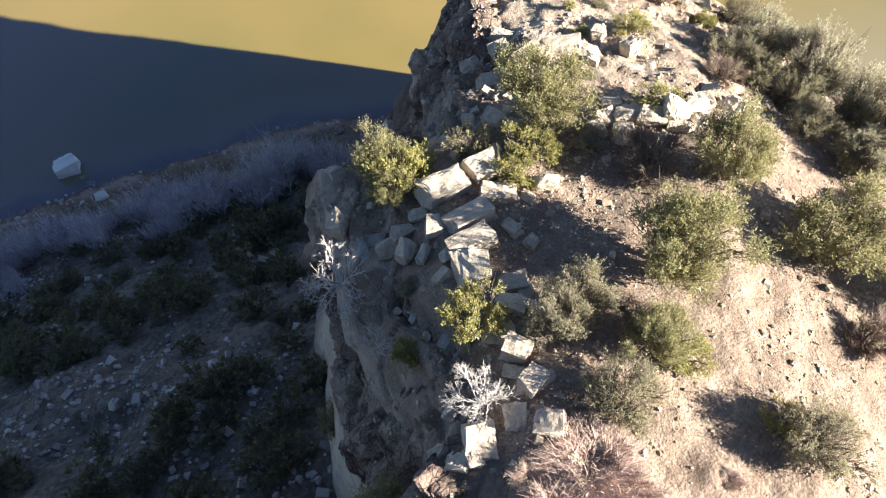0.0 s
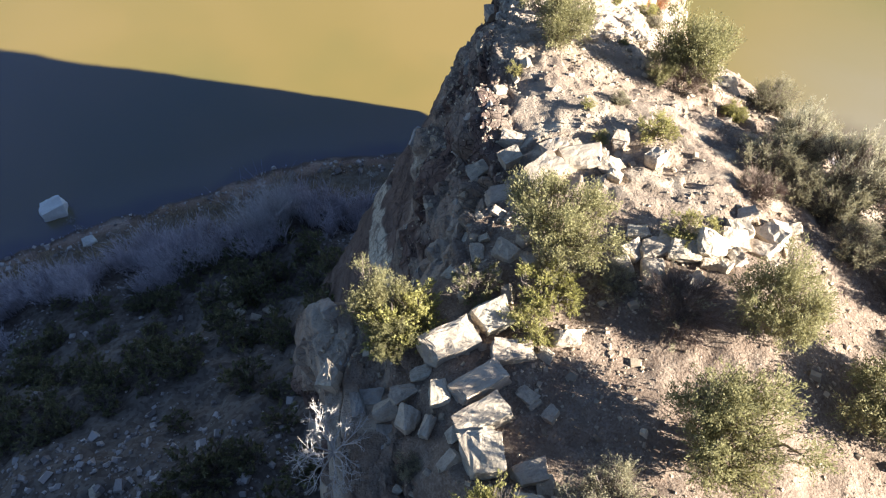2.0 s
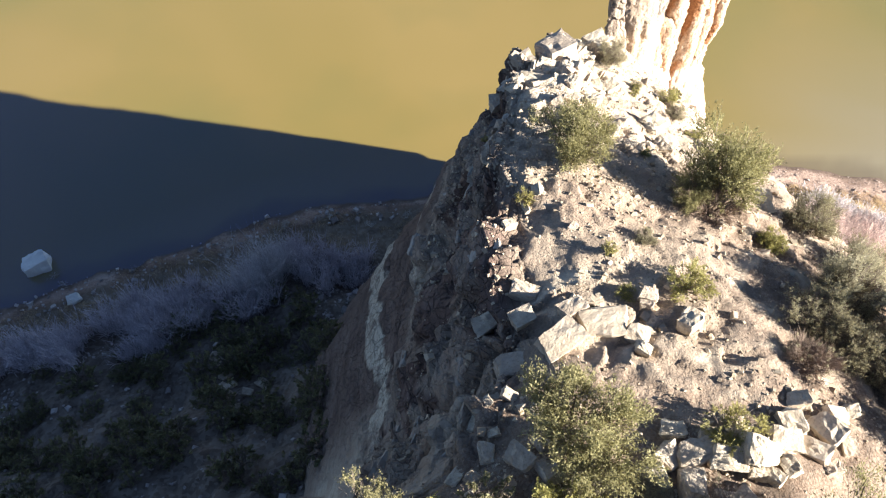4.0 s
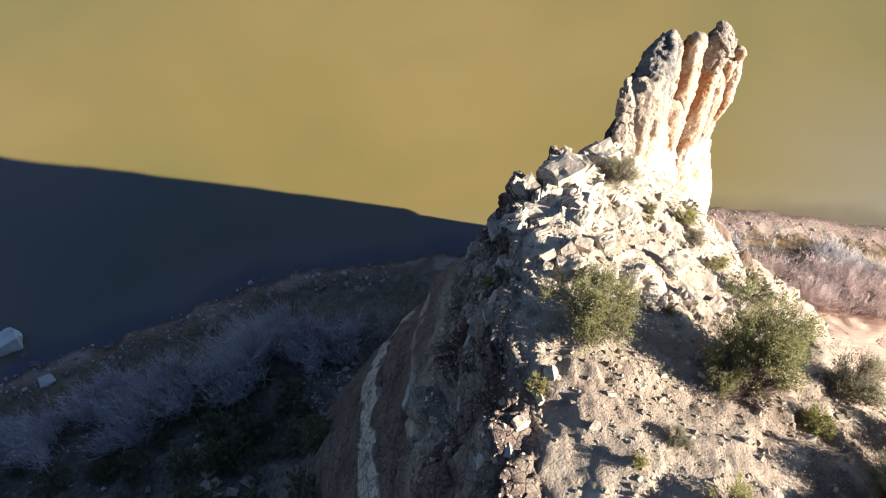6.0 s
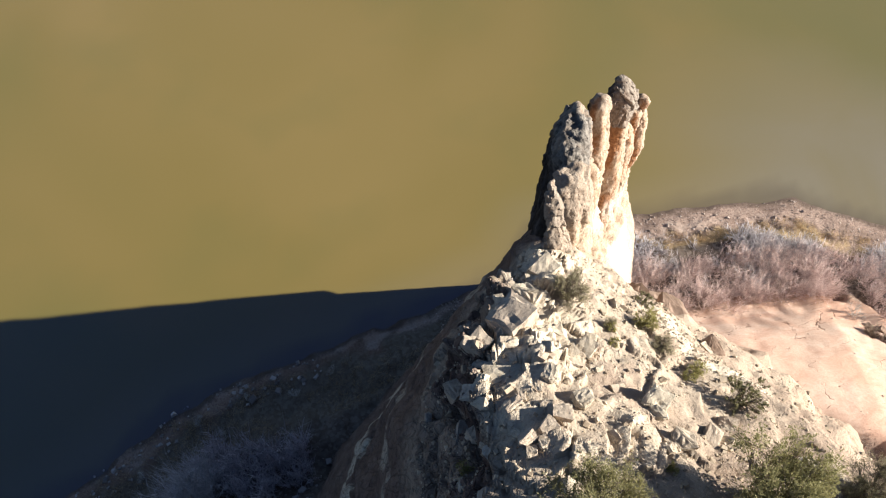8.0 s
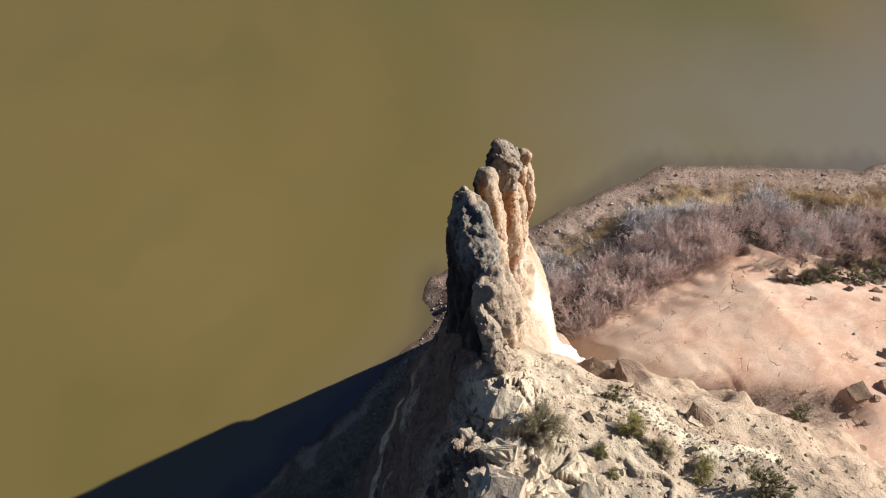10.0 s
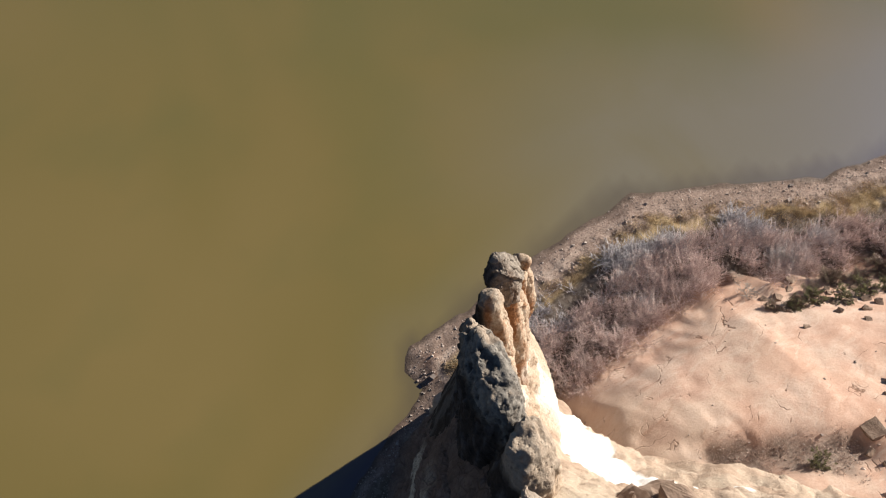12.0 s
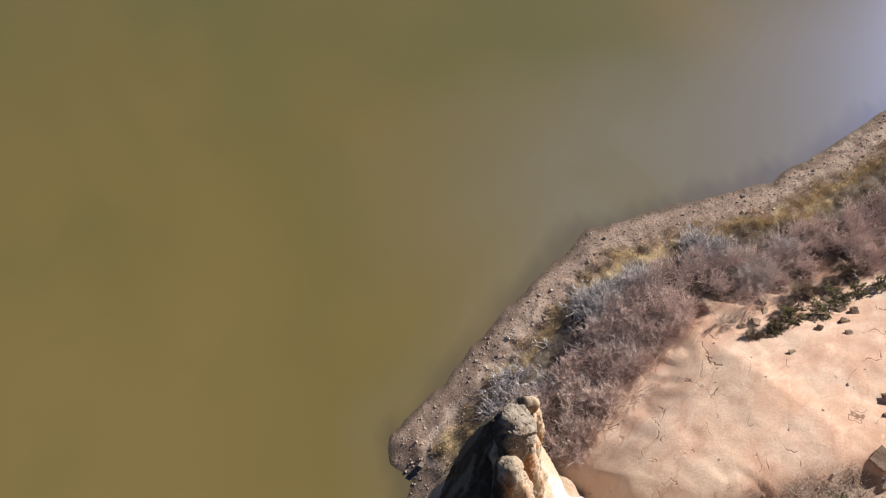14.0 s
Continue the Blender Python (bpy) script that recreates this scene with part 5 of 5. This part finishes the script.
# ---- jointed blocks of the cliff face and the outcrops, parts of the ridge ----
brng = np.random.default_rng(44)
face = np.flatnonzero((wall > 0.35) & (rp2[:, 2] > 25.5) & (rp2[:, 1] > 14) & (rp2[:, 1] < 33.5))
crag = np.flatnonzero((rubble > 0.5) & (rp2[:, 1] > 21) & (rp2[:, 1] < 34))
shelf_top = np.flatnonzero((ledge > 0.5) & (st < 3.3) & (rp2[:, 2] > 29.5))
chosen = np.concatenate([brng.choice(face, 46, replace=False), brng.choice(shelf_top, 10, replace=False), brng.choice(crag, 36, replace=False)])
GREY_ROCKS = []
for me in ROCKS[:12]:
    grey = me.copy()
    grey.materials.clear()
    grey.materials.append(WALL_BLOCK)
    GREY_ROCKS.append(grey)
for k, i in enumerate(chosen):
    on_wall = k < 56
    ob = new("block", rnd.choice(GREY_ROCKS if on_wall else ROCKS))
    n = Vector(rn[i])
    size = rnd.uniform(0.3, 0.75) if on_wall else rnd.uniform(0.2, 0.5)
    turn = n.to_track_quat("Z", "Y").to_matrix().to_4x4() @ pose(0, 0, 0, rnd.uniform(-7, 7), rnd.uniform(-7, 7), rnd.choice((0, 90, 15, -20, 70)) + rnd.uniform(-8, 8))
    ob.matrix_world = Matrix.Translation(Vector(rp2[i]) - n * (0.24 if on_wall else 0.2) * size) @ turn @ Matrix.Diagonal((size * 1.2, size, size * 0.95, 1))
    ob.parent = ridge

# ---- loose stones ----
def stones(name, label, seed, places, sizes, heights, mat):
    """Thousands of small angular stones as one mesh."""
    rng = np.random.default_rng(seed)
    n = len(places)
    box = np.array([(-1, -1, -1), (1, -1, -1), (1, 1, -1), (-1, 1, -1), (-1, -1, 1), (1, -1, 1), (1, 1, 1), (-1, 1, 1)], float)
    v = box[None] * (1 + rng.uniform(-0.45, 0.2, (n, 8, 3)))
    v[:, 4:, :2] *= rng.uniform(0.35, 0.9, (n, 1, 1))
    v *= (sizes[:, None] * np.stack([np.ones(n), rng.uniform(0.55, 1, n), rng.uniform(0.4, 0.8, n)], 1))[:, None, :]
    a, b = rng.uniform(0, 2 * math.pi, n), rng.normal(0, 0.35, n)
    y2, z2 = v[:, :, 1] * np.cos(b)[:, None] - v[:, :, 2] * np.sin(b)[:, None], v[:, :, 1] * np.sin(b)[:, None] + v[:, :, 2] * np.cos(b)[:, None]
    x3, y3 = v[:, :, 0] * np.cos(a)[:, None] - y2 * np.sin(a)[:, None], v[:, :, 0] * np.sin(a)[:, None] + y2 * np.cos(a)[:, None]
    v = np.stack([x3 + places[:, None, 0], y3 + places[:, None, 1], z2 + (heights + 0.15 * sizes)[:, None]], 2)
    quad = np.array([(0, 3, 2, 1), (4, 5, 6, 7), (0, 1, 5, 4), (1, 2, 6, 5), (2, 3, 7, 6), (3, 0, 4, 7)])
    me = fast_mesh(name, v.reshape(-1, 3), (quad[None] + 8 * np.arange(n)[:, None, None]).reshape(-1, 4), False)
    me.materials.append(mat)
    return tagged(new(name, me), label, "stones", kind="stuff")


rng = np.random.default_rng(5)
xy = np.stack([rng.uniform(-3.5, 16, 52000), rng.uniform(0, 33.5, 52000)], 1)
want = fbm(np.concatenate([xy, np.zeros((len(xy), 1))], 1) * 0.5, 3, 4) + 0.9 * smooth(16, 24, xy[:, 1]) + 0.8 * np.exp(-((xy[:, 1] - 13.5 - 0.25 * (xy[:, 0] - 5)) / 1.3) ** 2) + 0.5 * np.exp(-((xy[:, 0] - 1.0) / 1.2) ** 2)
xy = xy[rng.random(len(xy)) < np.clip(0.10 + 0.42 * want, 0.07, 0.9)]
hz = np.array([surface(x, y)[0] for x, y in xy])
ok = hz > 25
xy, hz = xy[ok], hz[ok]
stones("rubble", "scattered pale angular stones on the ridge top", 6, xy, np.clip(rng.lognormal(-3.6, 0.6, len(xy)), 0.014, 0.15), hz, STONE)

xy = np.stack([rng.uniform(-46, -4, 16000), rng.uniform(0, 44, 16000)], 1)
dd = shore_distance(xy[:, 0], xy[:, 1])
xy3 = np.concatenate([xy, np.zeros((len(xy), 1))], 1)
open_scree = smooth(-0.1, 0.35, fbm(xy3 * 0.16, 3, 52))
ok = ((dd > 8) & (rng.random(len(xy)) < 0.08 + 0.8 * open_scree)) | ((dd > 0) & (dd < 2.2) & (rng.random(len(xy)) < 0.5))
xy, dd = xy[ok], dd[ok]
stones("scree", "grey scree stones below the cliff", 8, xy, np.clip(rng.lognormal(-2.45, 0.6, len(xy)), 0.04, 0.36), ground_height(xy[:, 0], xy[:, 1]), SCREE_STONE)

xy = np.stack([rng.uniform(5, 62, 26000), rng.uniform(22, 50, 26000)], 1)
dd = shore_distance(xy[:, 0], xy[:, 1])
hollow = smooth(1.7, 0.4, hollow_distance(xy[:, 0], xy[:, 1]))
ok = ((dd > 0.25) & (dd < 3.0) & (rng.random(len(xy)) < 0.9)) | (rng.random(len(xy)) < 0.5 * hollow) | ((dd > 9) & (rng.random(len(xy)) < 0.010))
xy, dd = xy[ok], dd[ok]
stones("beach_stones", "grey and brown stones on the gravel beach", 9, xy, np.clip(rng.lognormal(-3.3, 0.5, len(xy)), 0.02, 0.2), ground_height(xy[:, 0], xy[:, 1]), BEACH_STONE)

# ---- shrubs ----
KINDS = {
    "O": [make_shrub("mahogany_shrub", 20 + k, LEAF_OLIVE, 27000, 0.046, 18, 0.95) for k in range(3)],
    "A": [make_shrub("sage_shrub", 30 + k, LEAF_GREY, 17000, 0.043, 15, 0.9, 0.7) for k in range(3)],
    "T": [make_shrub("mahogany_tree", 25 + k, LEAF_SILVER, 16000, 0.048, 20, 1.05, 0.9, None, (0.12, 0.24)) for k in range(3)],
    "Y": [make_shrub("rabbitbrush", 40 + k, LEAF_YELLOW, 9000, 0.075, 12, 0.95, 0.0) for k in range(2)],
    "G": [make_shrub("juniper_bush", 50 + k, LEAF_GREEN, 1700, 0.145, 12, 0.95) for k in range(3)],
    "B": [make_shrub("bare_brush", 60 + k, LEAF_GREY, 700, 0.06, 10, 0.8, 1.6, BROWN_TWIG) for k in range(2)],
    "R": [make_shrub("dry_red_brush", 70 + k, LEAF_GREY, 250, 0.05, 12, 0.7, 2.2, RED_TWIG) for k in range(1)],
    "D": [make_dead("dead_bush", 80 + k, DEADWOOD) for k in range(3)],
}
TELL = {
    "O": ("olive-green mountain mahogany shrub rooted in stony soil", "shrub", "shrubs on the ridge"),
    "A": ("grey-green twiggy sage shrub on dry soil", "shrub", "shrubs on the ridge"),
    "T": ("dense grey-green mahogany tree on the ridge edge", "tree", "trees on the ridge edge"),
    "Y": ("low yellow-green rabbitbrush among the stones", "shrub", "shrubs on the ridge"),
    "G": ("dark green juniper bush in rocky soil", "bush", "junipers"),
    "B": ("half-bare brown brush on the ridge soil", "shrub", "shrubs on the ridge"),
    "R": ("dry reddish brush on the ridge soil", "shrub", "shrubs on the ridge"),
    "D": ("leafless bleached grey bush clinging to rock", "dead bush", "dead bushes"),
}
used = {k: 0 for k in KINDS}
prng = random.Random(91)


def plant(kind, x, y, r, tall=1.0, grow=1.2):
    models = KINDS[kind]
    k = used[kind]
    used[kind] += 1
    z = (settle(x, y, 0.25 * r) if kind != "D" else max(surface(x + dx, y)[0] for dx in (0, 0.3, 0.6))) + 0.02
    m = pose(x, y, z, prng.uniform(-6, 6), prng.uniform(-6, 6), prng.uniform(0, 360))
    ob = models[k] if k < len(models) else copy_thing(models[k % len(models)], m)
    ob.matrix_basis = m
    s = r * grow
    ob.scale = (s * prng.uniform(0.92, 1.08), s * prng.uniform(0.92, 1.08), s * tall * prng.uniform(0.9, 1.1))
    return tagged(ob, *TELL[kind])


OLIVE = [(-1.82, 12.35, 0.85), (-1.35, 11.3, 0.55), (2.7, 14.1, 1.15), (7.55, 11.6, 1.05), (5.65, 8.6, 1.25), (10.5, 9.8, 1.3), (4.7, 6.0, 0.75), (-1.07, 3.0, 0.9), (-4.83, 9.9, 0.6), (3.73, 23.9, 1.05), (8.4, 23.0, 1.25),
         (7.2, 22.4, 0.6)]
GREY = [(4.0, 12.8, 0.5), (11.4, 19.6, 0.9), (9.7, 17.9, 0.8), (13.2, 15.2, 0.9), (2.5, 6.55, 0.7), (3.15, 7.2, 0.8), (3.6, 4.8, 0.8), (7.8, 3.95, 0.75), (-0.9, 8.3, 0.34), (5.4, 20.35, 0.3),
        (10.2, 17.0, 0.7), (11.3, 16.2, 0.75), (12.6, 20.6, 0.75), (8.7, 28.6, 0.36), (6.45, 31.1, 0.62), (11.7, 22.6, 0.78), (7.2, 29.65, 0.22), (12.3, 13.4, 0.8), (11.2, 14.6, 0.7), (2.75, 13.2, 0.6)]
YELLOW = [(-1.15, 11.8, 0.85), (2.3, 12.4, 0.7), (1.9, 11.5, 0.56), (6.2, 14.3, 0.54), (6.2, 18.5, 0.55), (7.25, 4.5, 0.42), (-0.9, 6.65, 0.3), (9.6, 21.2, 0.35), (4.25, 19.7, 0.2), (2.1, 21.95, 0.26), (4.5, 18.3, 0.22),
          (6.95, 28.85, 0.16), (8.65, 29.6, 0.36), (7.2, 29.5, 0.16), (1.3, 26.5, 0.2), (8.95, 27.3, 0.2), (6.35, 24.5, 0.15), (9.75, 21.05, 0.36), (9.35, 27.5, 0.26), (5.3, 5.9, 0.5), (8.9, 12.3, 0.3)]
for kind, spots in (("O", OLIVE), ("A", GREY), ("Y", YELLOW), ("B", [(5.6, 11.9, 0.95), (4.3, 6.7, 0.65), (10.4, 7.0, 0.65), (8.8, 16.4, 0.7), (7.9, 22.0, 0.9)]), ("R", [(2.85, 3.3, 0.9), (1.75, 3.1, 0.45), (5.75, 3.25, 0.26), (3.5, 3.0, 0.7), (2.3, 2.5, 0.8), (3.2, 2.3, 0.7)]),
                    ("D", [(-2.75, 8.95, 1.05), (-1.6, 6.9, 0.5), (0.72, 4.75, 0.9), (36.7, 34.0, 1.5), (32.2, 34.7, 0.8)])):
    for x, y, r in spots:
        plant(kind, x, y, r, {"O": 1.4, "A": 1.3 if r > 0.6 else 1.0, "D": 1.0, "R": 0.55}.get(kind, 1.0), 1.35 if kind == "D" else 1.2)
for kind, x, y, r, tall in [("T", 12.2, 17.4, 1.0, 2.1), ("T", 13.6, 15.9, 1.0, 2.1), ("T", 11.0, 18.9, 0.85, 2.0), ("T", 14.4, 13.9, 1.0, 2.1), ("A", 13.3, 18.4, 0.8, 1.9), ("T", 12.6, 13.2, 0.8, 1.6), ("O", 13.2, 8.2, 1.1, 1.6), ("A", 13.6, 10.9, 1.0, 1.6), ("O", 12.9, 6.0, 0.8, 1.4)]:
    plant(kind, x, y, r, tall)
plant("Y", 0.75, 6.7, 0.66, 1.5)
plant("Y", -0.85, 6.6, 0.36, 1.3)
for x, y, r in [(0.6, 12.7, 0.6), (9.9, 26.1, 0.62), (9.2, 30.8, 0.34), (34.2, 31.4, 0.75), (35.7, 30.0, 0.7), (37.6, 29.0, 0.8), (38.8, 28.3, 0.6), (22.6, 26.3, 0.6), (40.5, 27.0, 0.8), (32.9, 32.0, 0.5)]:
    plant("G", x, y, r)
thick = 0
while thick < 250:
    x, y = prng.uniform(-46, -6.5), prng.uniform(1, 37)
    d = float(shore_distance(np.array([x]), np.array([y]))[0])
    f = float(fbm(np.array([[x * 0.16, y * 0.16, 0.0]]), 3, 52)[0])
    if d > 8.5 and prng.random() < (0.95 if f < 0.05 else 0.12):
        plant("G", x, y, prng.uniform(0.45, 1.2), prng.uniform(0.8, 1.15))
        thick += 1


for k in range(34):
    plant("G", prng.uniform(-15, -6.2), prng.uniform(-1, 15), prng.uniform(0.5, 1.2), prng.uniform(0.8, 1.2))
for k in range(16):
    x, y = prng.uniform(31.5, 40), prng.uniform(28, 34)
    boulder(x, y, prng.uniform(0.15, 0.35), None, 0.3, 0.25, 0.8, "brown sandstone boulder on the pink slickrock", "slickrock boulders", rnd.choice(BROWN_ROCKS))
for x, y, r in [(33.0, 32.0, 0.7), (35.0, 31.6, 0.8), (37.0, 31.2, 0.9), (38.5, 29.8, 0.8), (31.8, 32.9, 0.6), (40.2, 29.0, 0.9)]:
    plant("B", x, y, r, 0.8)
# ---- driftwood on the shaded shore ----
DRIFT = [make_dead("driftwood", 95 + k, DEADWOOD) for k in range(2)]
for k, (x, y, r, lean) in enumerate([(-29.5, 36.6, 0.7, 70), (-30.6, 37.4, 0.9, 60), (-13.2, 41.6, 0.8, 75), (-9.6, 42.2, 0.7, 80), (-6.2, 41.4, 0.8, 65), (-3.4, 42.4, 0.7, 75), (-17.0, 38.9, 0.7, 70), (-11.4, 40.2, 0.8, 60), (-21.5, 35.8, 0.8, 70)]):
    z = float(ground_height(np.array([x]), np.array([y]))[0])
    m = pose(x, y, z + 0.05, lean, 0, 47 * k) @ Matrix.Diagonal((r, r, r, 1))
    ob = DRIFT[k] if k < 2 else copy_thing(DRIFT[k % 2], m)
    ob.matrix_basis = m
    tagged(ob, "bleached tangled driftwood branch on the shaded shore", "driftwood", "driftwood")


# ---- willow thickets and shore grass ----
def thicket(name, label, seed, places, heights, stems, mat, splay=0.45, twigs=5, radius=0.016):
    """Upright leafless stems with side twigs, clump by clump."""
    rng = np.random.default_rng(seed)
    n = len(places)
    z = ground_height(places[:, 0], places[:, 1])
    root = np.repeat(np.concatenate([places, z[:, None]], 1), stems, 0)
    h = np.repeat(heights, stems) * rng.uniform(0.55, 1.1, n * stems)
    d = np.stack([rng.normal(0, splay, n * stems), rng.normal(0, splay, n * stems), np.ones(n * stems)], 1)
    d /= np.linalg.norm(d, axis=1, keepdims=True)
    s = root + np.concatenate([rng.normal(0, 0.16, (n * stems, 2)), np.full((n * stems, 1), -0.05)], 1)
    e = s + d * h[:, None]
    S, E, R = [s], [e], [np.full(len(s), radius) * np.clip(h / 1.6, 0.6, 1.5)]
    for _ in range(twigs):
        w = rng.uniform(0.25, 0.9, len(s))[:, None]
        a = s + (e - s) * w
        S.append(a)
        E.append(a + (d + rng.normal(0, 0.5, d.shape)) * (h * rng.uniform(0.15, 0.38, len(h)))[:, None])
        R.append(np.full(len(s), radius * 0.6))
    v, f = spikes(np.concatenate(S), np.concatenate(E), np.concatenate(R))
    me = fast_mesh(name, v, f, False)
    me.materials.append(mat)
    return tagged(new(name, me), label, "thicket", kind="stuff")


def along_shore(seed, count, x0, x1, d0, d1, patchy=0.0, gap=-0.2):
    rng = np.random.default_rng(seed)
    xy = np.stack([rng.uniform(x0, x1, count * 40), rng.uniform(-5, 50, count * 40)], 1)
    d = shore_distance(xy[:, 0], xy[:, 1])
    w = fbm(np.concatenate([xy, np.zeros((len(xy), 1))], 1) * 0.3, 2, seed)
    xy = xy[(d + patchy * w > d0) & (d + patchy * w < d1) & (w > gap)]
    return xy[:count]


WILLOW_GREY = make_twig("grey_willow", (0.34, 0.305, 0.335), (0.76, 0.70, 0.74))
WILLOW_RED = make_twig("red_willow", (0.36, 0.25, 0.225), (0.84, 0.70, 0.66))
WILLOW_PALE = make_twig("silver_willow", (0.34, 0.32, 0.33), (0.75, 0.71, 0.71))
SILVER = make_twig("silver_brushwood", (0.26, 0.245, 0.255), (0.62, 0.585, 0.605))
STRAW = make_twig("dry_straw", (0.36, 0.26, 0.15), (0.62, 0.48, 0.30))
rng = np.random.default_rng(12)
p = along_shore(61, 900, -50, -6, 4.8, 9.8, 1.0, -0.4)
thicket("willow_thicket", "leafless grey-purple willow thicket along the shaded shore", 62, p, rng.uniform(1.2, 2.6, len(p)), 13, WILLOW_GREY, 0.26, 5, 0.024)
p = along_shore(64, 60, -18, -12, 6.0, 8.5, 0.5)
thicket("tall_willow", "tall pale leafless willow on the shaded shore", 65, p, rng.uniform(2.4, 4.2, len(p)), 10, WILLOW_PALE, 0.3, 7)
p = along_shore(66, 760, 18.5, 62, 5.4, 10.2, 0.8, -0.6)
thicket("red_thicket", "leafless red-brown willow thicket on the sunny shore", 67, p, rng.uniform(0.8, 1.9, len(p)), 22, WILLOW_RED, 0.5, 7, 0.013)
p = np.concatenate([along_shore(68, 400, 24.5, 39, 3.7, 6.2, 0.5, -0.35), along_shore(69, 90, 19, 24, 3.2, 6.5, 0.5, -0.3), along_shore(77, 60, 24, 62, 6, 9, 0.5, 0.3)])
thicket("silver_brush", "silver-grey tangled dead brush on the shore", 79, p, rng.uniform(0.8, 1.5, len(p)), 8, SILVER, 1.0, 5, 0.030)
p = np.concatenate([along_shore(70, 1500, 8, 62, 2.3, 3.9, 0.4, -0.7), along_shore(73, 600, 36, 62, 3.0, 5.4, 0.5, -0.4), along_shore(72, 1700, -48, 8, 1.0, 5.4, 0.8, -0.3)])
thicket("shore_grass", "dry yellow grass tufts behind the beach", 71, p, rng.uniform(0.2, 0.5, len(p)), 14, STRAW, 0.6, 0, 0.014)
p = along_shore(74, 500, 20, 62, 5.0, 10.0, 1.0, -0.6)
thicket("brown_brush", "low brown brush under the willows", 75, p, rng.uniform(0.4, 0.9, len(p)), 14, BROWN_TWIG, 0.8, 3, 0.016)
hrng = np.random.default_rng(81)
along, off = hrng.random(240), hrng.normal(0, 0.62, 240)
p = np.stack([19.4 + 5.2 * along + 0.686 * off, 30.0 - 4.9 * along + 0.728 * off], 1)
thicket("hollow_brush", "low dry brown brush filling a hollow in the slickrock", 83, p, hrng.uniform(0.12, 0.34, len(p)), 14, RED_TWIG, 0.9, 3, 0.012)
p = np.concatenate([hrng.normal((37.4, 34.3), 0.55, (34, 2)), hrng.normal((41.0, 33.2), 0.5, (22, 2)), hrng.normal((27.4, 39.0), 0.4, (14, 2))])
thicket("silver_sage", "round silver-grey leafless sage among the red willows", 85, p, hrng.uniform(0.9, 1.5, len(p)), 16, WILLOW_PALE, 0.55, 6, 0.016)
